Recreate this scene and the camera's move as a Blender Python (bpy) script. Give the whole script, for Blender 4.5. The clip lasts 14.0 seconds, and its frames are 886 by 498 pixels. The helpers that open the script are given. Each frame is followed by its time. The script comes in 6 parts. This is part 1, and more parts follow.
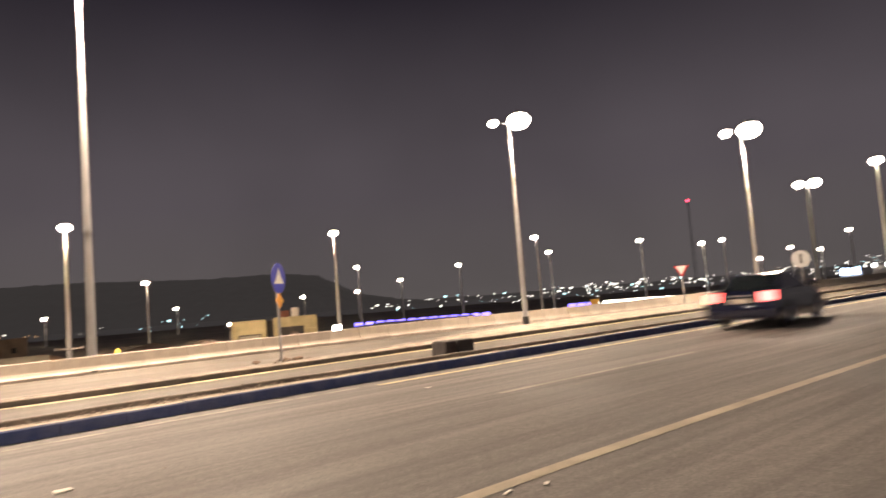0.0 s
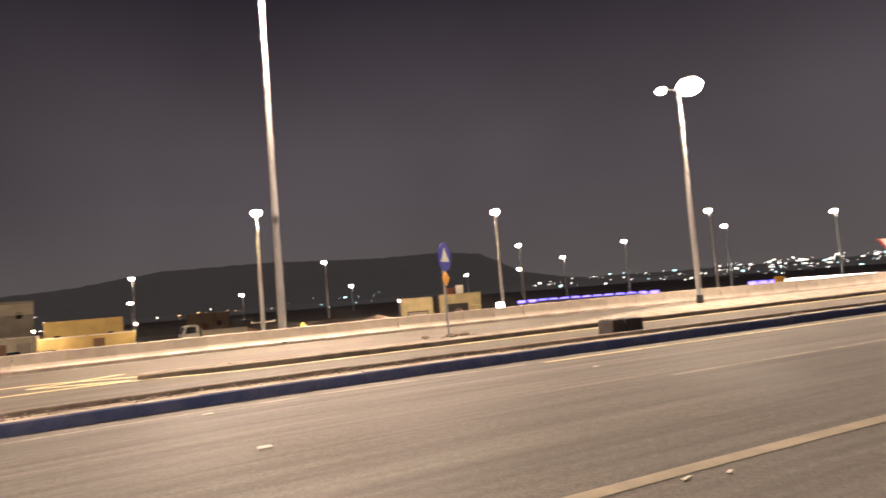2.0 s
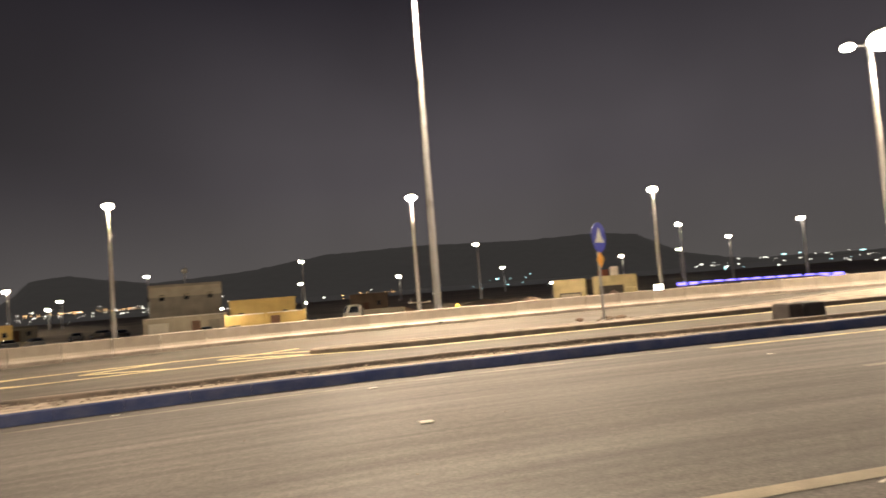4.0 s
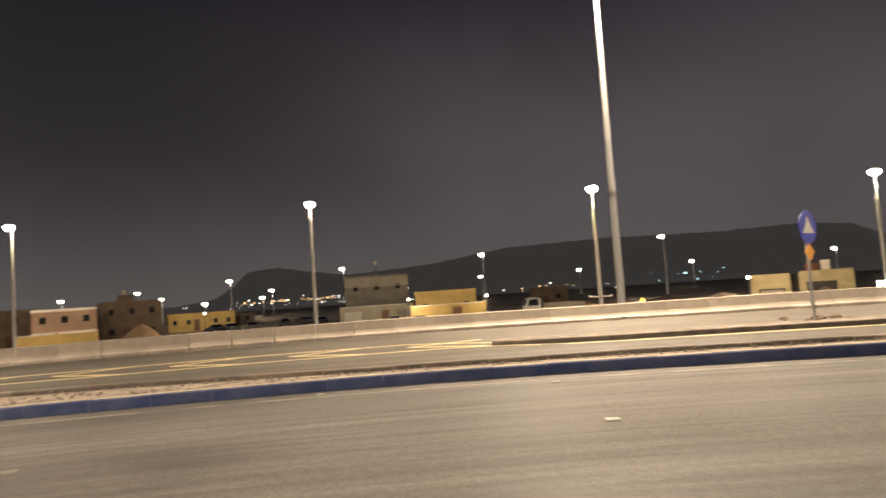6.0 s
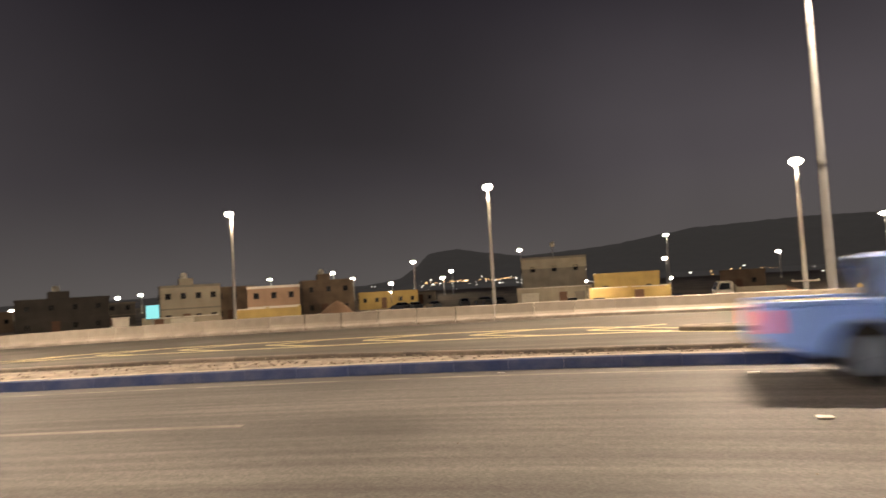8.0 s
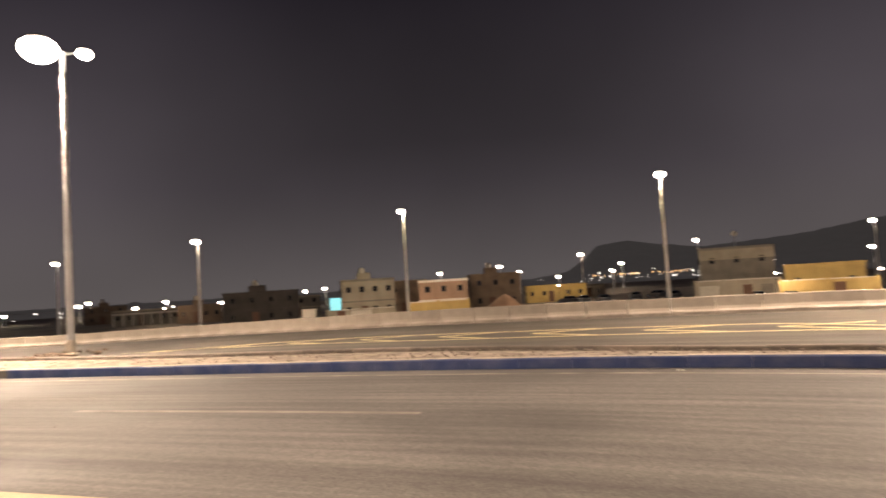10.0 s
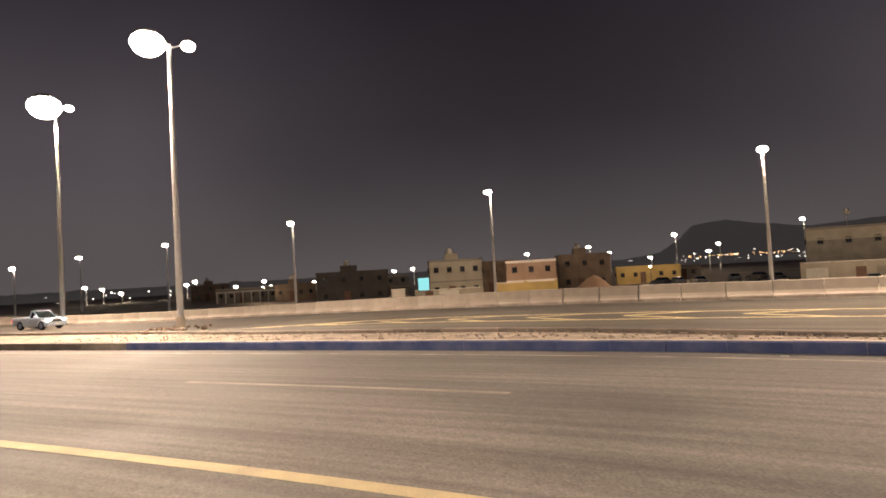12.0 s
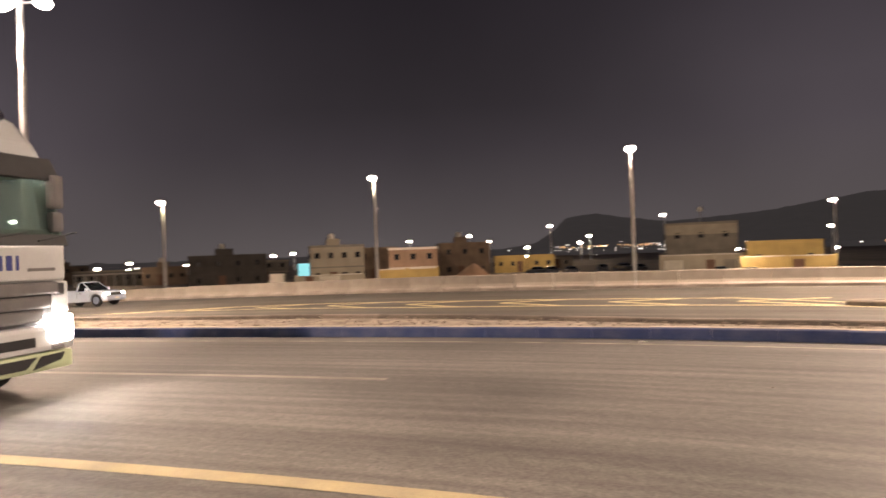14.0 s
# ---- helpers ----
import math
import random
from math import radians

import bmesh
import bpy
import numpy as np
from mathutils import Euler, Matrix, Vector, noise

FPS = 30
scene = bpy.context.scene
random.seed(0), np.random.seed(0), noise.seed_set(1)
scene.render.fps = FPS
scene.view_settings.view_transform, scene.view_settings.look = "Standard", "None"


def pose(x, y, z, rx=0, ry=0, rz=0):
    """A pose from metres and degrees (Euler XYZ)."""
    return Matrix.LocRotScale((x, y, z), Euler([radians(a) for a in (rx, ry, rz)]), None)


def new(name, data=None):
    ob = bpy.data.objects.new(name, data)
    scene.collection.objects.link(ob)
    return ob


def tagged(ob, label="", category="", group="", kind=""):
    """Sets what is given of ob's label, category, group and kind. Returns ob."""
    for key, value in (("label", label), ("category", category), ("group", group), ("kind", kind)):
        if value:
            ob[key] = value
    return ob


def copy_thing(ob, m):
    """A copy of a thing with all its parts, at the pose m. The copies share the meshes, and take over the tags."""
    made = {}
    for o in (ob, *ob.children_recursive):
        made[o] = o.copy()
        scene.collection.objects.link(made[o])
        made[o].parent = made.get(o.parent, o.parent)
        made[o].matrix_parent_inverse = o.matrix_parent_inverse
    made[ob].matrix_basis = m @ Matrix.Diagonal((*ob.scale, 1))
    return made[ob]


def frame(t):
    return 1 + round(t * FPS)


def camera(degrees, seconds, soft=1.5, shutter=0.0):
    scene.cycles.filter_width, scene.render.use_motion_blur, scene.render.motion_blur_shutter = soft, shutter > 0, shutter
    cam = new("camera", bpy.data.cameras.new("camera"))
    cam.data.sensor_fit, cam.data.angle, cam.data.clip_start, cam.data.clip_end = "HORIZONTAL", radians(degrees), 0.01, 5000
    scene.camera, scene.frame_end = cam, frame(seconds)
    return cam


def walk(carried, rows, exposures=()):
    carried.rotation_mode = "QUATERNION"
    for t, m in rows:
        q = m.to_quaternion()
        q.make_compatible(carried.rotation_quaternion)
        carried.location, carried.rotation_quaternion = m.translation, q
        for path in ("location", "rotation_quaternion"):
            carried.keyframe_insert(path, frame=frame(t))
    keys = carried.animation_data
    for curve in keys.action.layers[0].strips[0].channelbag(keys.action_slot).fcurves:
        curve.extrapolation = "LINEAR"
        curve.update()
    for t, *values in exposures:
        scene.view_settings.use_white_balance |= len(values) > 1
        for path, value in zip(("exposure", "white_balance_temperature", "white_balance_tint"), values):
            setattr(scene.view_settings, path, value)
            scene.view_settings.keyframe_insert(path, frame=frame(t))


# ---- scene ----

# ---- camera: held at arm's length by somebody who turns on the spot on the road's shoulder ----
EYE, ARM = 1.65, 0.20


def view(yaw, pitch, roll):
    """The camera's pose, turned about the body that holds it."""
    a = radians(yaw)
    return pose(-ARM * math.sin(a), ARM * math.cos(a), EYE, 90 + pitch, 0, yaw) @ pose(0, 0, 0, 0, 0, -roll)


cam = camera(68.8, 14.0, soft=1.6, shutter=0.9)
TURNS = [  # seconds, yaw, pitch, roll
    (0.0, -0.00, 4.43, 4.70),
    (0.5, 3.84, 3.69, 4.69),
    (1.0, 7.27, 3.66, 4.65),
    (1.5, 10.82, 3.72, 4.61),
    (2.0, 14.37, 3.64, 4.65),
    (4.3, 30.37, 3.07, 4.23),
    (4.5, 32.19, 3.07, 3.99),
    (5.0, 36.03, 3.25, 4.05),
    (5.5, 40.28, 3.55, 3.92),
    (6.0, 43.55, 3.64, 3.88),
    (6.5, 47.50, 3.44, 3.68),
    (7.0, 52.26, 3.21, 3.77),
    (7.5, 55.86, 3.13, 3.60),
    (7.7, 57.26, 3.11, 3.45),
    (9.8, 71.78, 2.78, 3.37),
    (10.0, 73.85, 3.23, 3.48),
    (10.5, 78.16, 3.26, 3.47),
    (11.0, 82.34, 2.98, 3.57),
    (11.5, 83.14, 2.69, 3.47),
    (12.0, 81.62, 1.96, 3.25),
    (12.5, 81.04, 1.40, 3.19),
    (13.0, 79.26, 1.23, 2.80),
    (13.5, 76.18, 0.43, 2.55),
    (14.0, 71.34, 0.30, 2.10),
]
# the clip's own white balance drifts a little: greener in the middle
walk(cam, [(t, view(yaw, pitch, roll)) for t, yaw, pitch, roll in TURNS],
     exposures=((0, 0.30, 6500, 11), (2.2, 0.26, 6500, 13), (4.3, 0.22, 6450, 3), (7.7, 0.20, 6500, 5), (9.8, 0.22, 6500, 11), (12.5, 0.12, 6500, 12), (14, 0.14, 6500, 15)))

# ---- the road's course: s runs along the blue kerb, d across it, away from the camera ----
STEP = 0.25
S_TAB = np.arange(-420, 420 + STEP, STEP)
H_TAB = radians(47.58) - radians(9.39) * np.tanh(S_TAB / 6.0)
MID = (H_TAB[1:] + H_TAB[:-1]) / 2
X_TAB = np.concatenate([[0], np.cumsum(np.cos(MID) * STEP)])
Y_TAB = np.concatenate([[0], np.cumsum(np.sin(MID) * STEP)])
ZERO = int(np.argmin(abs(S_TAB)))
X_TAB, Y_TAB = X_TAB - X_TAB[ZERO] - 9.0, Y_TAB - Y_TAB[ZERO] + 7.97


def smooth(v, a, b):
    u = min(1.0, max(0.0, (v - a) / (b - a)))
    return u * u * (3 - 2 * u)


def fall(s, d):
    """The far carriageway lies lower towards one end, and the land behind the barrier lower still."""
    return -0.7 * smooth(d, 4.5, 9.0) * smooth(-s, 4, 44)


def land(s, d):
    return fall(s, d) * (1 - smooth(d, 16, 40)) - 3.0 * smooth(d, 15.2, 40)


def heading(s):
    return float(np.interp(s, S_TAB, H_TAB))


def spot(s, d, z=0.0):
    """The place at s along and d across the road, z above it."""
    h = heading(s)
    return Vector((float(np.interp(s, S_TAB, X_TAB)) - math.sin(h) * d, float(np.interp(s, S_TAB, Y_TAB)) + math.cos(h) * d, fall(s, d) + z))


def polar(az, dist, z=0.0):
    """The place at an azimuth (degrees, from ahead to the left) and a distance from the origin."""
    a = radians(az)
    return Vector((-math.sin(a) * dist, math.cos(a) * dist, z))


def road_of(x, y):
    i = int(np.argmin((X_TAB - x) ** 2 + (Y_TAB - y) ** 2))
    h = H_TAB[i]
    return S_TAB[i], -(x - X_TAB[i]) * math.sin(h) + (y - Y_TAB[i]) * math.cos(h)


def land_at(x, y):
    s, d = road_of(x, y)
    return land(float(s), float(d))


# ---- night sky, street lighting and exposure ----
world = bpy.data.worlds.new("night_sky")
scene.world = world
world.use_nodes = True
wn, wl = world.node_tree.nodes, world.node_tree.links
bg = wn["Background"]
w_co = wn.new("ShaderNodeTexCoord")
w_sep = wn.new("ShaderNodeSeparateXYZ")
w_ramp = wn.new("ShaderNodeValToRGB")
w_ramp.color_ramp.elements[0].position, w_ramp.color_ramp.elements[0].color = 0.0, (0.088, 0.077, 0.075, 1)
w_ramp.color_ramp.elements[1].position, w_ramp.color_ramp.elements[1].color = 0.44, (0.0110, 0.0090, 0.0124, 1)
w_mid = w_ramp.color_ramp.elements.new(0.16)
w_mid.color = (0.053, 0.045, 0.050, 1)
wl.new(w_co.outputs["Generated"], w_sep.inputs[0])
wl.new(w_sep.outputs["Z"], w_ramp.inputs["Fac"])
# lamp glare and haze put into the sky's colour: weak over the unlit land, stronger over the lit roads on both sides of
# it
w_dark = wn.new("ShaderNodeVectorMath")
w_dark.operation = "DOT_PRODUCT"
w_dark.inputs[1].default_value = (-math.sin(radians(74)), math.cos(radians(74)), 0)
w_glow = wn.new("ShaderNodeMapRange")
w_glow.interpolation_type = "SMOOTHSTEP"
for key, v in (("From Min", 0.80), ("From Max", 1.0), ("To Min", 1.55), ("To Max", 0.55)):
    w_glow.inputs[key].default_value = v
w_low = wn.new("ShaderNodeMapRange")
for key, v in (("From Min", 0.02), ("From Max", 0.22), ("To Min", 0.0), ("To Max", 1.0)):
    w_low.inputs[key].default_value = v
w_share = wn.new("ShaderNodeMix")
w_share.inputs["A"].default_value = 1.0
w_cloud = wn.new("ShaderNodeTexNoise")
w_cloud.inputs["Scale"].default_value, w_cloud.inputs["Detail"].default_value = 2.2, 3
w_veil = wn.new("ShaderNodeMapRange")
for key, v in (("From Min", 0.3), ("From Max", 0.7), ("To Min", 0.86), ("To Max", 1.14)):
    w_veil.inputs[key].default_value = v
w_all = wn.new("ShaderNodeMath")
w_all.operation = "MULTIPLY"
w_col = wn.new("ShaderNodeVectorMath")
w_col.operation = "SCALE"
wl.new(w_co.outputs["Generated"], w_dark.inputs[0])
wl.new(w_dark.outputs["Value"], w_glow.inputs["Value"])
wl.new(w_sep.outputs["Z"], w_low.inputs["Value"])
wl.new(w_low.outputs[0], w_share.inputs["Factor"])
wl.new(w_glow.outputs[0], w_share.inputs["B"])
wl.new(w_co.outputs["Generated"], w_cloud.inputs["Vector"])
wl.new(w_cloud.outputs["Fac"], w_veil.inputs["Value"])
wl.new(w_share.outputs["Result"], w_all.inputs[0])
wl.new(w_veil.outputs[0], w_all.inputs[1])
wl.new(w_ramp.outputs["Color"], w_col.inputs[0])
wl.new(w_all.outputs[0], w_col.inputs["Scale"])
wl.new(w_col.outputs[0], bg.inputs["Color"])
bg.inputs["Strength"].default_value = 1.0

LAMP_COLOUR = (1.0, 0.755, 0.55)


def street_light(place, power, size=0.9, spread=165):
    """The light that a luminaire throws down on the road."""
    data = bpy.data.lights.new("street_light", "AREA")
    data.shape, data.size, data.energy, data.color, data.spread = "DISK", size, power, LAMP_COLOUR, radians(spread)
    ob = new("street_light", data)
    ob.location = place
    return ob


def bare_light(place, power, colour=LAMP_COLOUR):
    """The light of a lamp that shines all round."""
    data = bpy.data.lights.new("bare_light", "POINT")
    data.energy, data.color, data.shadow_soft_size = power, colour, 0.3
    ob = new("bare_light", data)
    ob.location = place
    return ob


# ---- materials ----
def mat(name, colour, rough=0.8, metal=0.0, vary=0.25, scale=3.0, fine=60.0, bump=0.15, spec=0.4, dirt=None, random_piece=0.0, stretch=(1, 1, 1)):
    """A surface with blotches at one scale and grain at another, with a fine relief. dirt: a second colour for the blotches."""
    m = bpy.data.materials.new(name)
    m.use_nodes = True
    n, l = m.node_tree.nodes, m.node_tree.links
    b = n["Principled BSDF"]
    b.inputs["Roughness"].default_value, b.inputs["Metallic"].default_value = rough, metal
    b.inputs["Specular IOR Level"].default_value = spec
    co = n.new("ShaderNodeTexCoord")
    mp = n.new("ShaderNodeMapping")
    mp.inputs["Scale"].default_value = stretch
    l.new(co.outputs["Object"], mp.inputs["Vector"])
    big, small = n.new("ShaderNodeTexNoise"), n.new("ShaderNodeTexNoise")
    big.inputs["Scale"].default_value, big.inputs["Detail"].default_value = scale, 5
    small.inputs["Scale"].default_value, small.inputs["Detail"].default_value = fine, 3
    for t in (big, small):
        l.new(mp.outputs[0], t.inputs["Vector"])
    r = n.new("ShaderNodeMapRange")
    r.inputs["From Min"].default_value, r.inputs["From Max"].default_value = 0.36, 0.64
    l.new(big.outputs["Fac"], r.inputs["Value"])
    mix = n.new("ShaderNodeMix")
    mix.data_type = "RGBA"
    other = dirt or tuple(c * (1 - vary) for c in colour)
    mix.inputs["A"].default_value, mix.inputs["B"].default_value = (*colour, 1), (*other, 1)
    l.new(r.outputs[0], mix.inputs["Factor"])
    g = n.new("ShaderNodeMapRange")
    g.inputs["To Min"].default_value, g.inputs["To Max"].default_value = 1 - vary * 0.9, 1 + vary * 0.9
    l.new(small.outputs["Fac"], g.inputs["Value"])
    mul = n.new("ShaderNodeMix")
    mul.data_type, mul.blend_type = "RGBA", "MULTIPLY"
    mul.inputs["Factor"].default_value = 1.0
    l.new(mix.outputs["Result"], mul.inputs["A"])
    l.new(g.outputs[0], mul.inputs["B"])
    out = mul.outputs["Result"]
    if random_piece:
        info = n.new("ShaderNodeObjectInfo")
        v = n.new("ShaderNodeMapRange")
        v.inputs["To Min"].default_value, v.inputs["To Max"].default_value = 1 - random_piece, 1 + random_piece
        l.new(info.outputs["Random"], v.inputs["Value"])
        m2 = n.new("ShaderNodeMix")
        m2.data_type, m2.blend_type = "RGBA", "MULTIPLY"
        m2.inputs["Factor"].default_value = 1.0
        l.new(out, m2.inputs["A"])
        l.new(v.outputs[0], m2.inputs["B"])
        out = m2.outputs["Result"]
    l.new(out, b.inputs["Base Color"])
    if bump:
        bp = n.new("ShaderNodeBump")
        bp.inputs["Strength"].default_value, bp.inputs["Distance"].default_value = bump, 0.01
        l.new(small.outputs["Fac"], bp.inputs["Height"])
        l.new(bp.outputs[0], b.inputs["Normal"])
    return m


def paint(name, colour, rough=0.25, metal=0.0, coat=0.6):
    m = mat(name, colour, rough, metal, vary=0.06, scale=2.0, fine=25, bump=0.0, spec=0.5)
    m.node_tree.nodes["Principled BSDF"].inputs["Coat Weight"].default_value = coat
    return m


def glow(name, colour, strength):
    m = bpy.data.materials.new(name)
    m.use_nodes = True
    b = m.node_tree.nodes["Principled BSDF"]
    b.inputs["Base Color"].default_value = (*(0.8 * c for c in colour), 1)
    b.inputs["Emission Color"].default_value = (*colour, 1)
    b.inputs["Emission Strength"].default_value = strength
    return m


def glass(name, colour=(0.02, 0.03, 0.03), rough=0.05):
    m = bpy.data.materials.new(name)
    m.use_nodes = True
    b = m.node_tree.nodes["Principled BSDF"]
    b.inputs["Base Color"].default_value = (*colour, 1)
    b.inputs["Roughness"].default_value = rough
    b.inputs["Transmission Weight"].default_value = 0.85
    b.inputs["IOR"].default_value = 1.2
    return m


def asphalt_material(name, colour):
    """Worn asphalt: stone grain, long tyre tracks and pale dust drawn out along the road, by the road's own coordinates."""
    m = bpy.data.materials.new(name)
    m.use_nodes = True
    n, l = m.node_tree.nodes, m.node_tree.links
    b = n["Principled BSDF"]
    uv = n.new("ShaderNodeUVMap")
    uv.uv_map = "road"
    co = n.new("ShaderNodeTexCoord")

    def noise_at(source, scale, detail, stretch):
        mp = n.new("ShaderNodeMapping")
        mp.inputs["Scale"].default_value = stretch
        t = n.new("ShaderNodeTexNoise")
        t.inputs["Scale"].default_value, t.inputs["Detail"].default_value = scale, detail
        l.new(source, mp.inputs["Vector"])
        l.new(mp.outputs[0], t.inputs["Vector"])
        return t.outputs["Fac"]

    def ramp(fac, lo, hi, a, c):
        r = n.new("ShaderNodeMapRange")
        for key, v in (("From Min", lo), ("From Max", hi), ("To Min", a), ("To Max", c)):
            r.inputs[key].default_value = v
        l.new(fac, r.inputs["Value"])
        return r.outputs[0]

    def times(a, c):
        x = n.new("ShaderNodeMath")
        x.operation = "MULTIPLY"
        l.new(a, x.inputs[0])
        l.new(c, x.inputs[1])
        return x.outputs[0]
    tracks = ramp(noise_at(uv.outputs[0], 1.0, 4, (0.03, 1.1, 1)), 0.34, 0.66, 0.78, 1.20)
    streak = ramp(noise_at(uv.outputs[0], 1.0, 5, (0.22, 5.0, 1)), 0.32, 0.68, 0.78, 1.22)
    blotch = ramp(noise_at(co.outputs["Object"], 0.35, 6, (1, 1, 1)), 0.32, 0.68, 0.74, 1.26)
    grain_f = noise_at(co.outputs["Object"], 34.0, 4, (1, 1, 1))
    grain = ramp(grain_f, 0.3, 0.7, 0.70, 1.30)
    chips = ramp(noise_at(co.outputs["Object"], 9.0, 3, (1, 1, 1)), 0.3, 0.7, 0.88, 1.12)
    fac = times(times(tracks, streak), times(blotch, times(grain, chips)))
    base = n.new("ShaderNodeMix")
    base.data_type, base.blend_type = "RGBA", "MULTIPLY"
    base.inputs["Factor"].default_value = 1.0
    base.inputs["A"].default_value = (*colour, 1)
    l.new(fac, base.inputs["B"])
    l.new(base.outputs["Result"], b.inputs["Base Color"])
    l.new(ramp(blotch, 0.8, 1.2, 0.62, 0.85), b.inputs["Roughness"])
    b.inputs["Specular IOR Level"].default_value = 0.35
    bp = n.new("ShaderNodeBump")
    bp.inputs["Strength"].default_value, bp.inputs["Distance"].default_value = 0.25, 0.008
    l.new(grain_f, bp.inputs["Height"])
    l.new(bp.outputs[0], b.inputs["Normal"])
    return m


ASPHALT = asphalt_material("asphalt", (0.117, 0.108, 0.101))
# the far carriageway in a darker, browner tone
ASPHALT_FAR = asphalt_material("darker_asphalt", (0.074, 0.065, 0.055))
DUST = mat("desert_dust", (0.26, 0.21, 0.155), 0.95, vary=0.35, scale=0.08, fine=2.5, bump=0.4)
DIRT = mat("median_dirt", (0.31, 0.255, 0.205), 0.95, vary=0.5, scale=2.5, fine=14, bump=1.0)
STONE = mat("dirt_stone", (0.36, 0.305, 0.25), 0.9, vary=0.35, scale=6, fine=40, random_piece=0.3)
KERB_BLUE = mat("blue_kerb_paint", (0.032, 0.052, 0.150), 0.7, vary=0.35, scale=2.6, fine=40, dirt=(0.075, 0.092, 0.18), random_piece=0.07)
KERB_GREY = mat("bare_kerb_concrete", (0.20, 0.18, 0.155), 0.85, vary=0.3, scale=2.5, fine=50, random_piece=0.15)
KERB_DARK = mat("dark_kerb_paint", (0.13, 0.112, 0.098), 0.8, vary=0.4, scale=2.5, fine=50, dirt=(0.21, 0.175, 0.145), random_piece=0.2)
CONCRETE = mat("barrier_concrete", (0.31, 0.268, 0.225), 0.85, vary=0.22, scale=1.4, fine=35, random_piece=0.10)
TOE_PAINT = mat("pale_barrier_foot", (0.33, 0.285, 0.245), 0.8, vary=0.25, scale=2.5, fine=40, random_piece=0.08)
LINE_WHITE = mat("worn_white_marking", (0.31, 0.28, 0.235), 0.7, vary=0.35, scale=1.6, fine=45, dirt=(0.14, 0.13, 0.11))
LINE_DASH = mat("nearly_worn_off_white_marking", (0.27, 0.247, 0.21), 0.75, vary=0.4, scale=1.2, fine=45, dirt=(0.16, 0.148, 0.128))
LINE_PALE = mat("pale_cream_marking", (0.36, 0.315, 0.235), 0.75, vary=0.35, scale=1.4, fine=45, dirt=(0.25, 0.22, 0.17))
KERB_TOP = mat("pale_bare_kerb_top", (0.40, 0.345, 0.275), 0.85, vary=0.3, scale=3, fine=40, random_piece=0.12)
LINE_CREAM = mat("pale_hatch_marking", (0.62, 0.53, 0.29), 0.7, vary=0.3, scale=2.0, fine=45, dirt=(0.45, 0.38, 0.22))
LINE_YELLOW = mat("worn_yellow_marking", (0.42, 0.35, 0.20), 0.7, vary=0.35, scale=1.6, fine=45, dirt=(0.31, 0.26, 0.17))
# steel of the far columns, the light of their lamps put in as paleness
GALV_LIT = mat("lit_galvanised_steel", (0.66, 0.65, 0.62), 0.5, 0.05, vary=0.12, scale=1.2, fine=30, bump=0.05)
GALV = mat("galvanised_steel", (0.29, 0.29, 0.295), 0.5, 0.15, vary=0.15, scale=1.2, fine=30, bump=0.05)
DARK_STEEL = mat("dark_steel", (0.03, 0.03, 0.032), 0.5, 0.3, vary=0.2)
LAMP_GLOW = glow("luminaire_lens", (1.0, 0.88, 0.70), 60.0)
LAMP_GLOW_FAR = glow("far_luminaire_lens", (1.0, 0.88, 0.70), 80.0)
LAMP_CASE = mat("luminaire_housing", (0.35, 0.34, 0.32), 0.5, 0.4, vary=0.15)
GREY_RENDER = mat("grey_block_wall", (0.27, 0.245, 0.20), 0.9, vary=0.25, scale=0.6, fine=8, bump=0.3)
PALE_RENDER = mat("beige_plaster", (0.42, 0.37, 0.28), 0.9, vary=0.2, scale=0.5, fine=9, bump=0.2)
YELLOW_RENDER = mat("yellow_plaster", (0.50, 0.36, 0.13), 0.9, vary=0.2, scale=0.6, fine=10, bump=0.2)
PINK_RENDER = mat("salmon_plaster", (0.37, 0.245, 0.165), 0.9, vary=0.2, scale=0.5, fine=10, bump=0.2)
BROWN_RENDER = mat("brown_block_wall", (0.24, 0.175, 0.12), 0.9, vary=0.3, scale=0.6, fine=8, bump=0.3)
# block wall where no light falls, the darkness put into its colour
UNLIT_BLOCK = mat("unlit_block_wall", (0.085, 0.075, 0.065), 0.95, vary=0.3, scale=0.6, fine=8, bump=0.3)
SOOTY = mat("sooty_concrete", (0.05, 0.042, 0.04), 0.9, vary=0.4, scale=3, fine=30, bump=0.4)
WHITE_TRIM = mat("white_trim", (0.72, 0.66, 0.56), 0.8, vary=0.12, scale=2)
FRAME_DARK = mat("window_frame_dark", (0.05, 0.045, 0.04), 0.6, vary=0.2)
PANE = mat("dark_window_pane", (0.015, 0.016, 0.018), 0.12, vary=0.2, bump=0, spec=0.6)
DOOR_BROWN = mat("brown_metal_door", (0.16, 0.085, 0.05), 0.6, vary=0.2)
DOOR_WHITE = mat("white_metal_gate", (0.62, 0.58, 0.48), 0.6, vary=0.15)
HAZED_ROCK = mat("hazed_mountain_rock", (0.055, 0.047, 0.043), 0.95, vary=0.35, scale=0.006, fine=0.04, bump=0.5)
_b = HAZED_ROCK.node_tree.nodes["Principled BSDF"]  # far backdrop: the town-lit haze before it is put in as a glow of the rock
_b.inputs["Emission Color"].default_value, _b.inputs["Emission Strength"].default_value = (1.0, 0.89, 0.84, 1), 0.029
SAND = mat("brown_sand", (0.36, 0.225, 0.14), 0.95, vary=0.25, scale=0.8, fine=14, bump=0.5)
SAND_DARK = mat("dark_rubble", (0.12, 0.085, 0.06), 0.95, vary=0.35, scale=0.8, fine=9, bump=0.6)
BLUE_PAINT = paint("pale_blue_car_paint", (0.22, 0.385, 1.0), 0.55, coat=0.1)
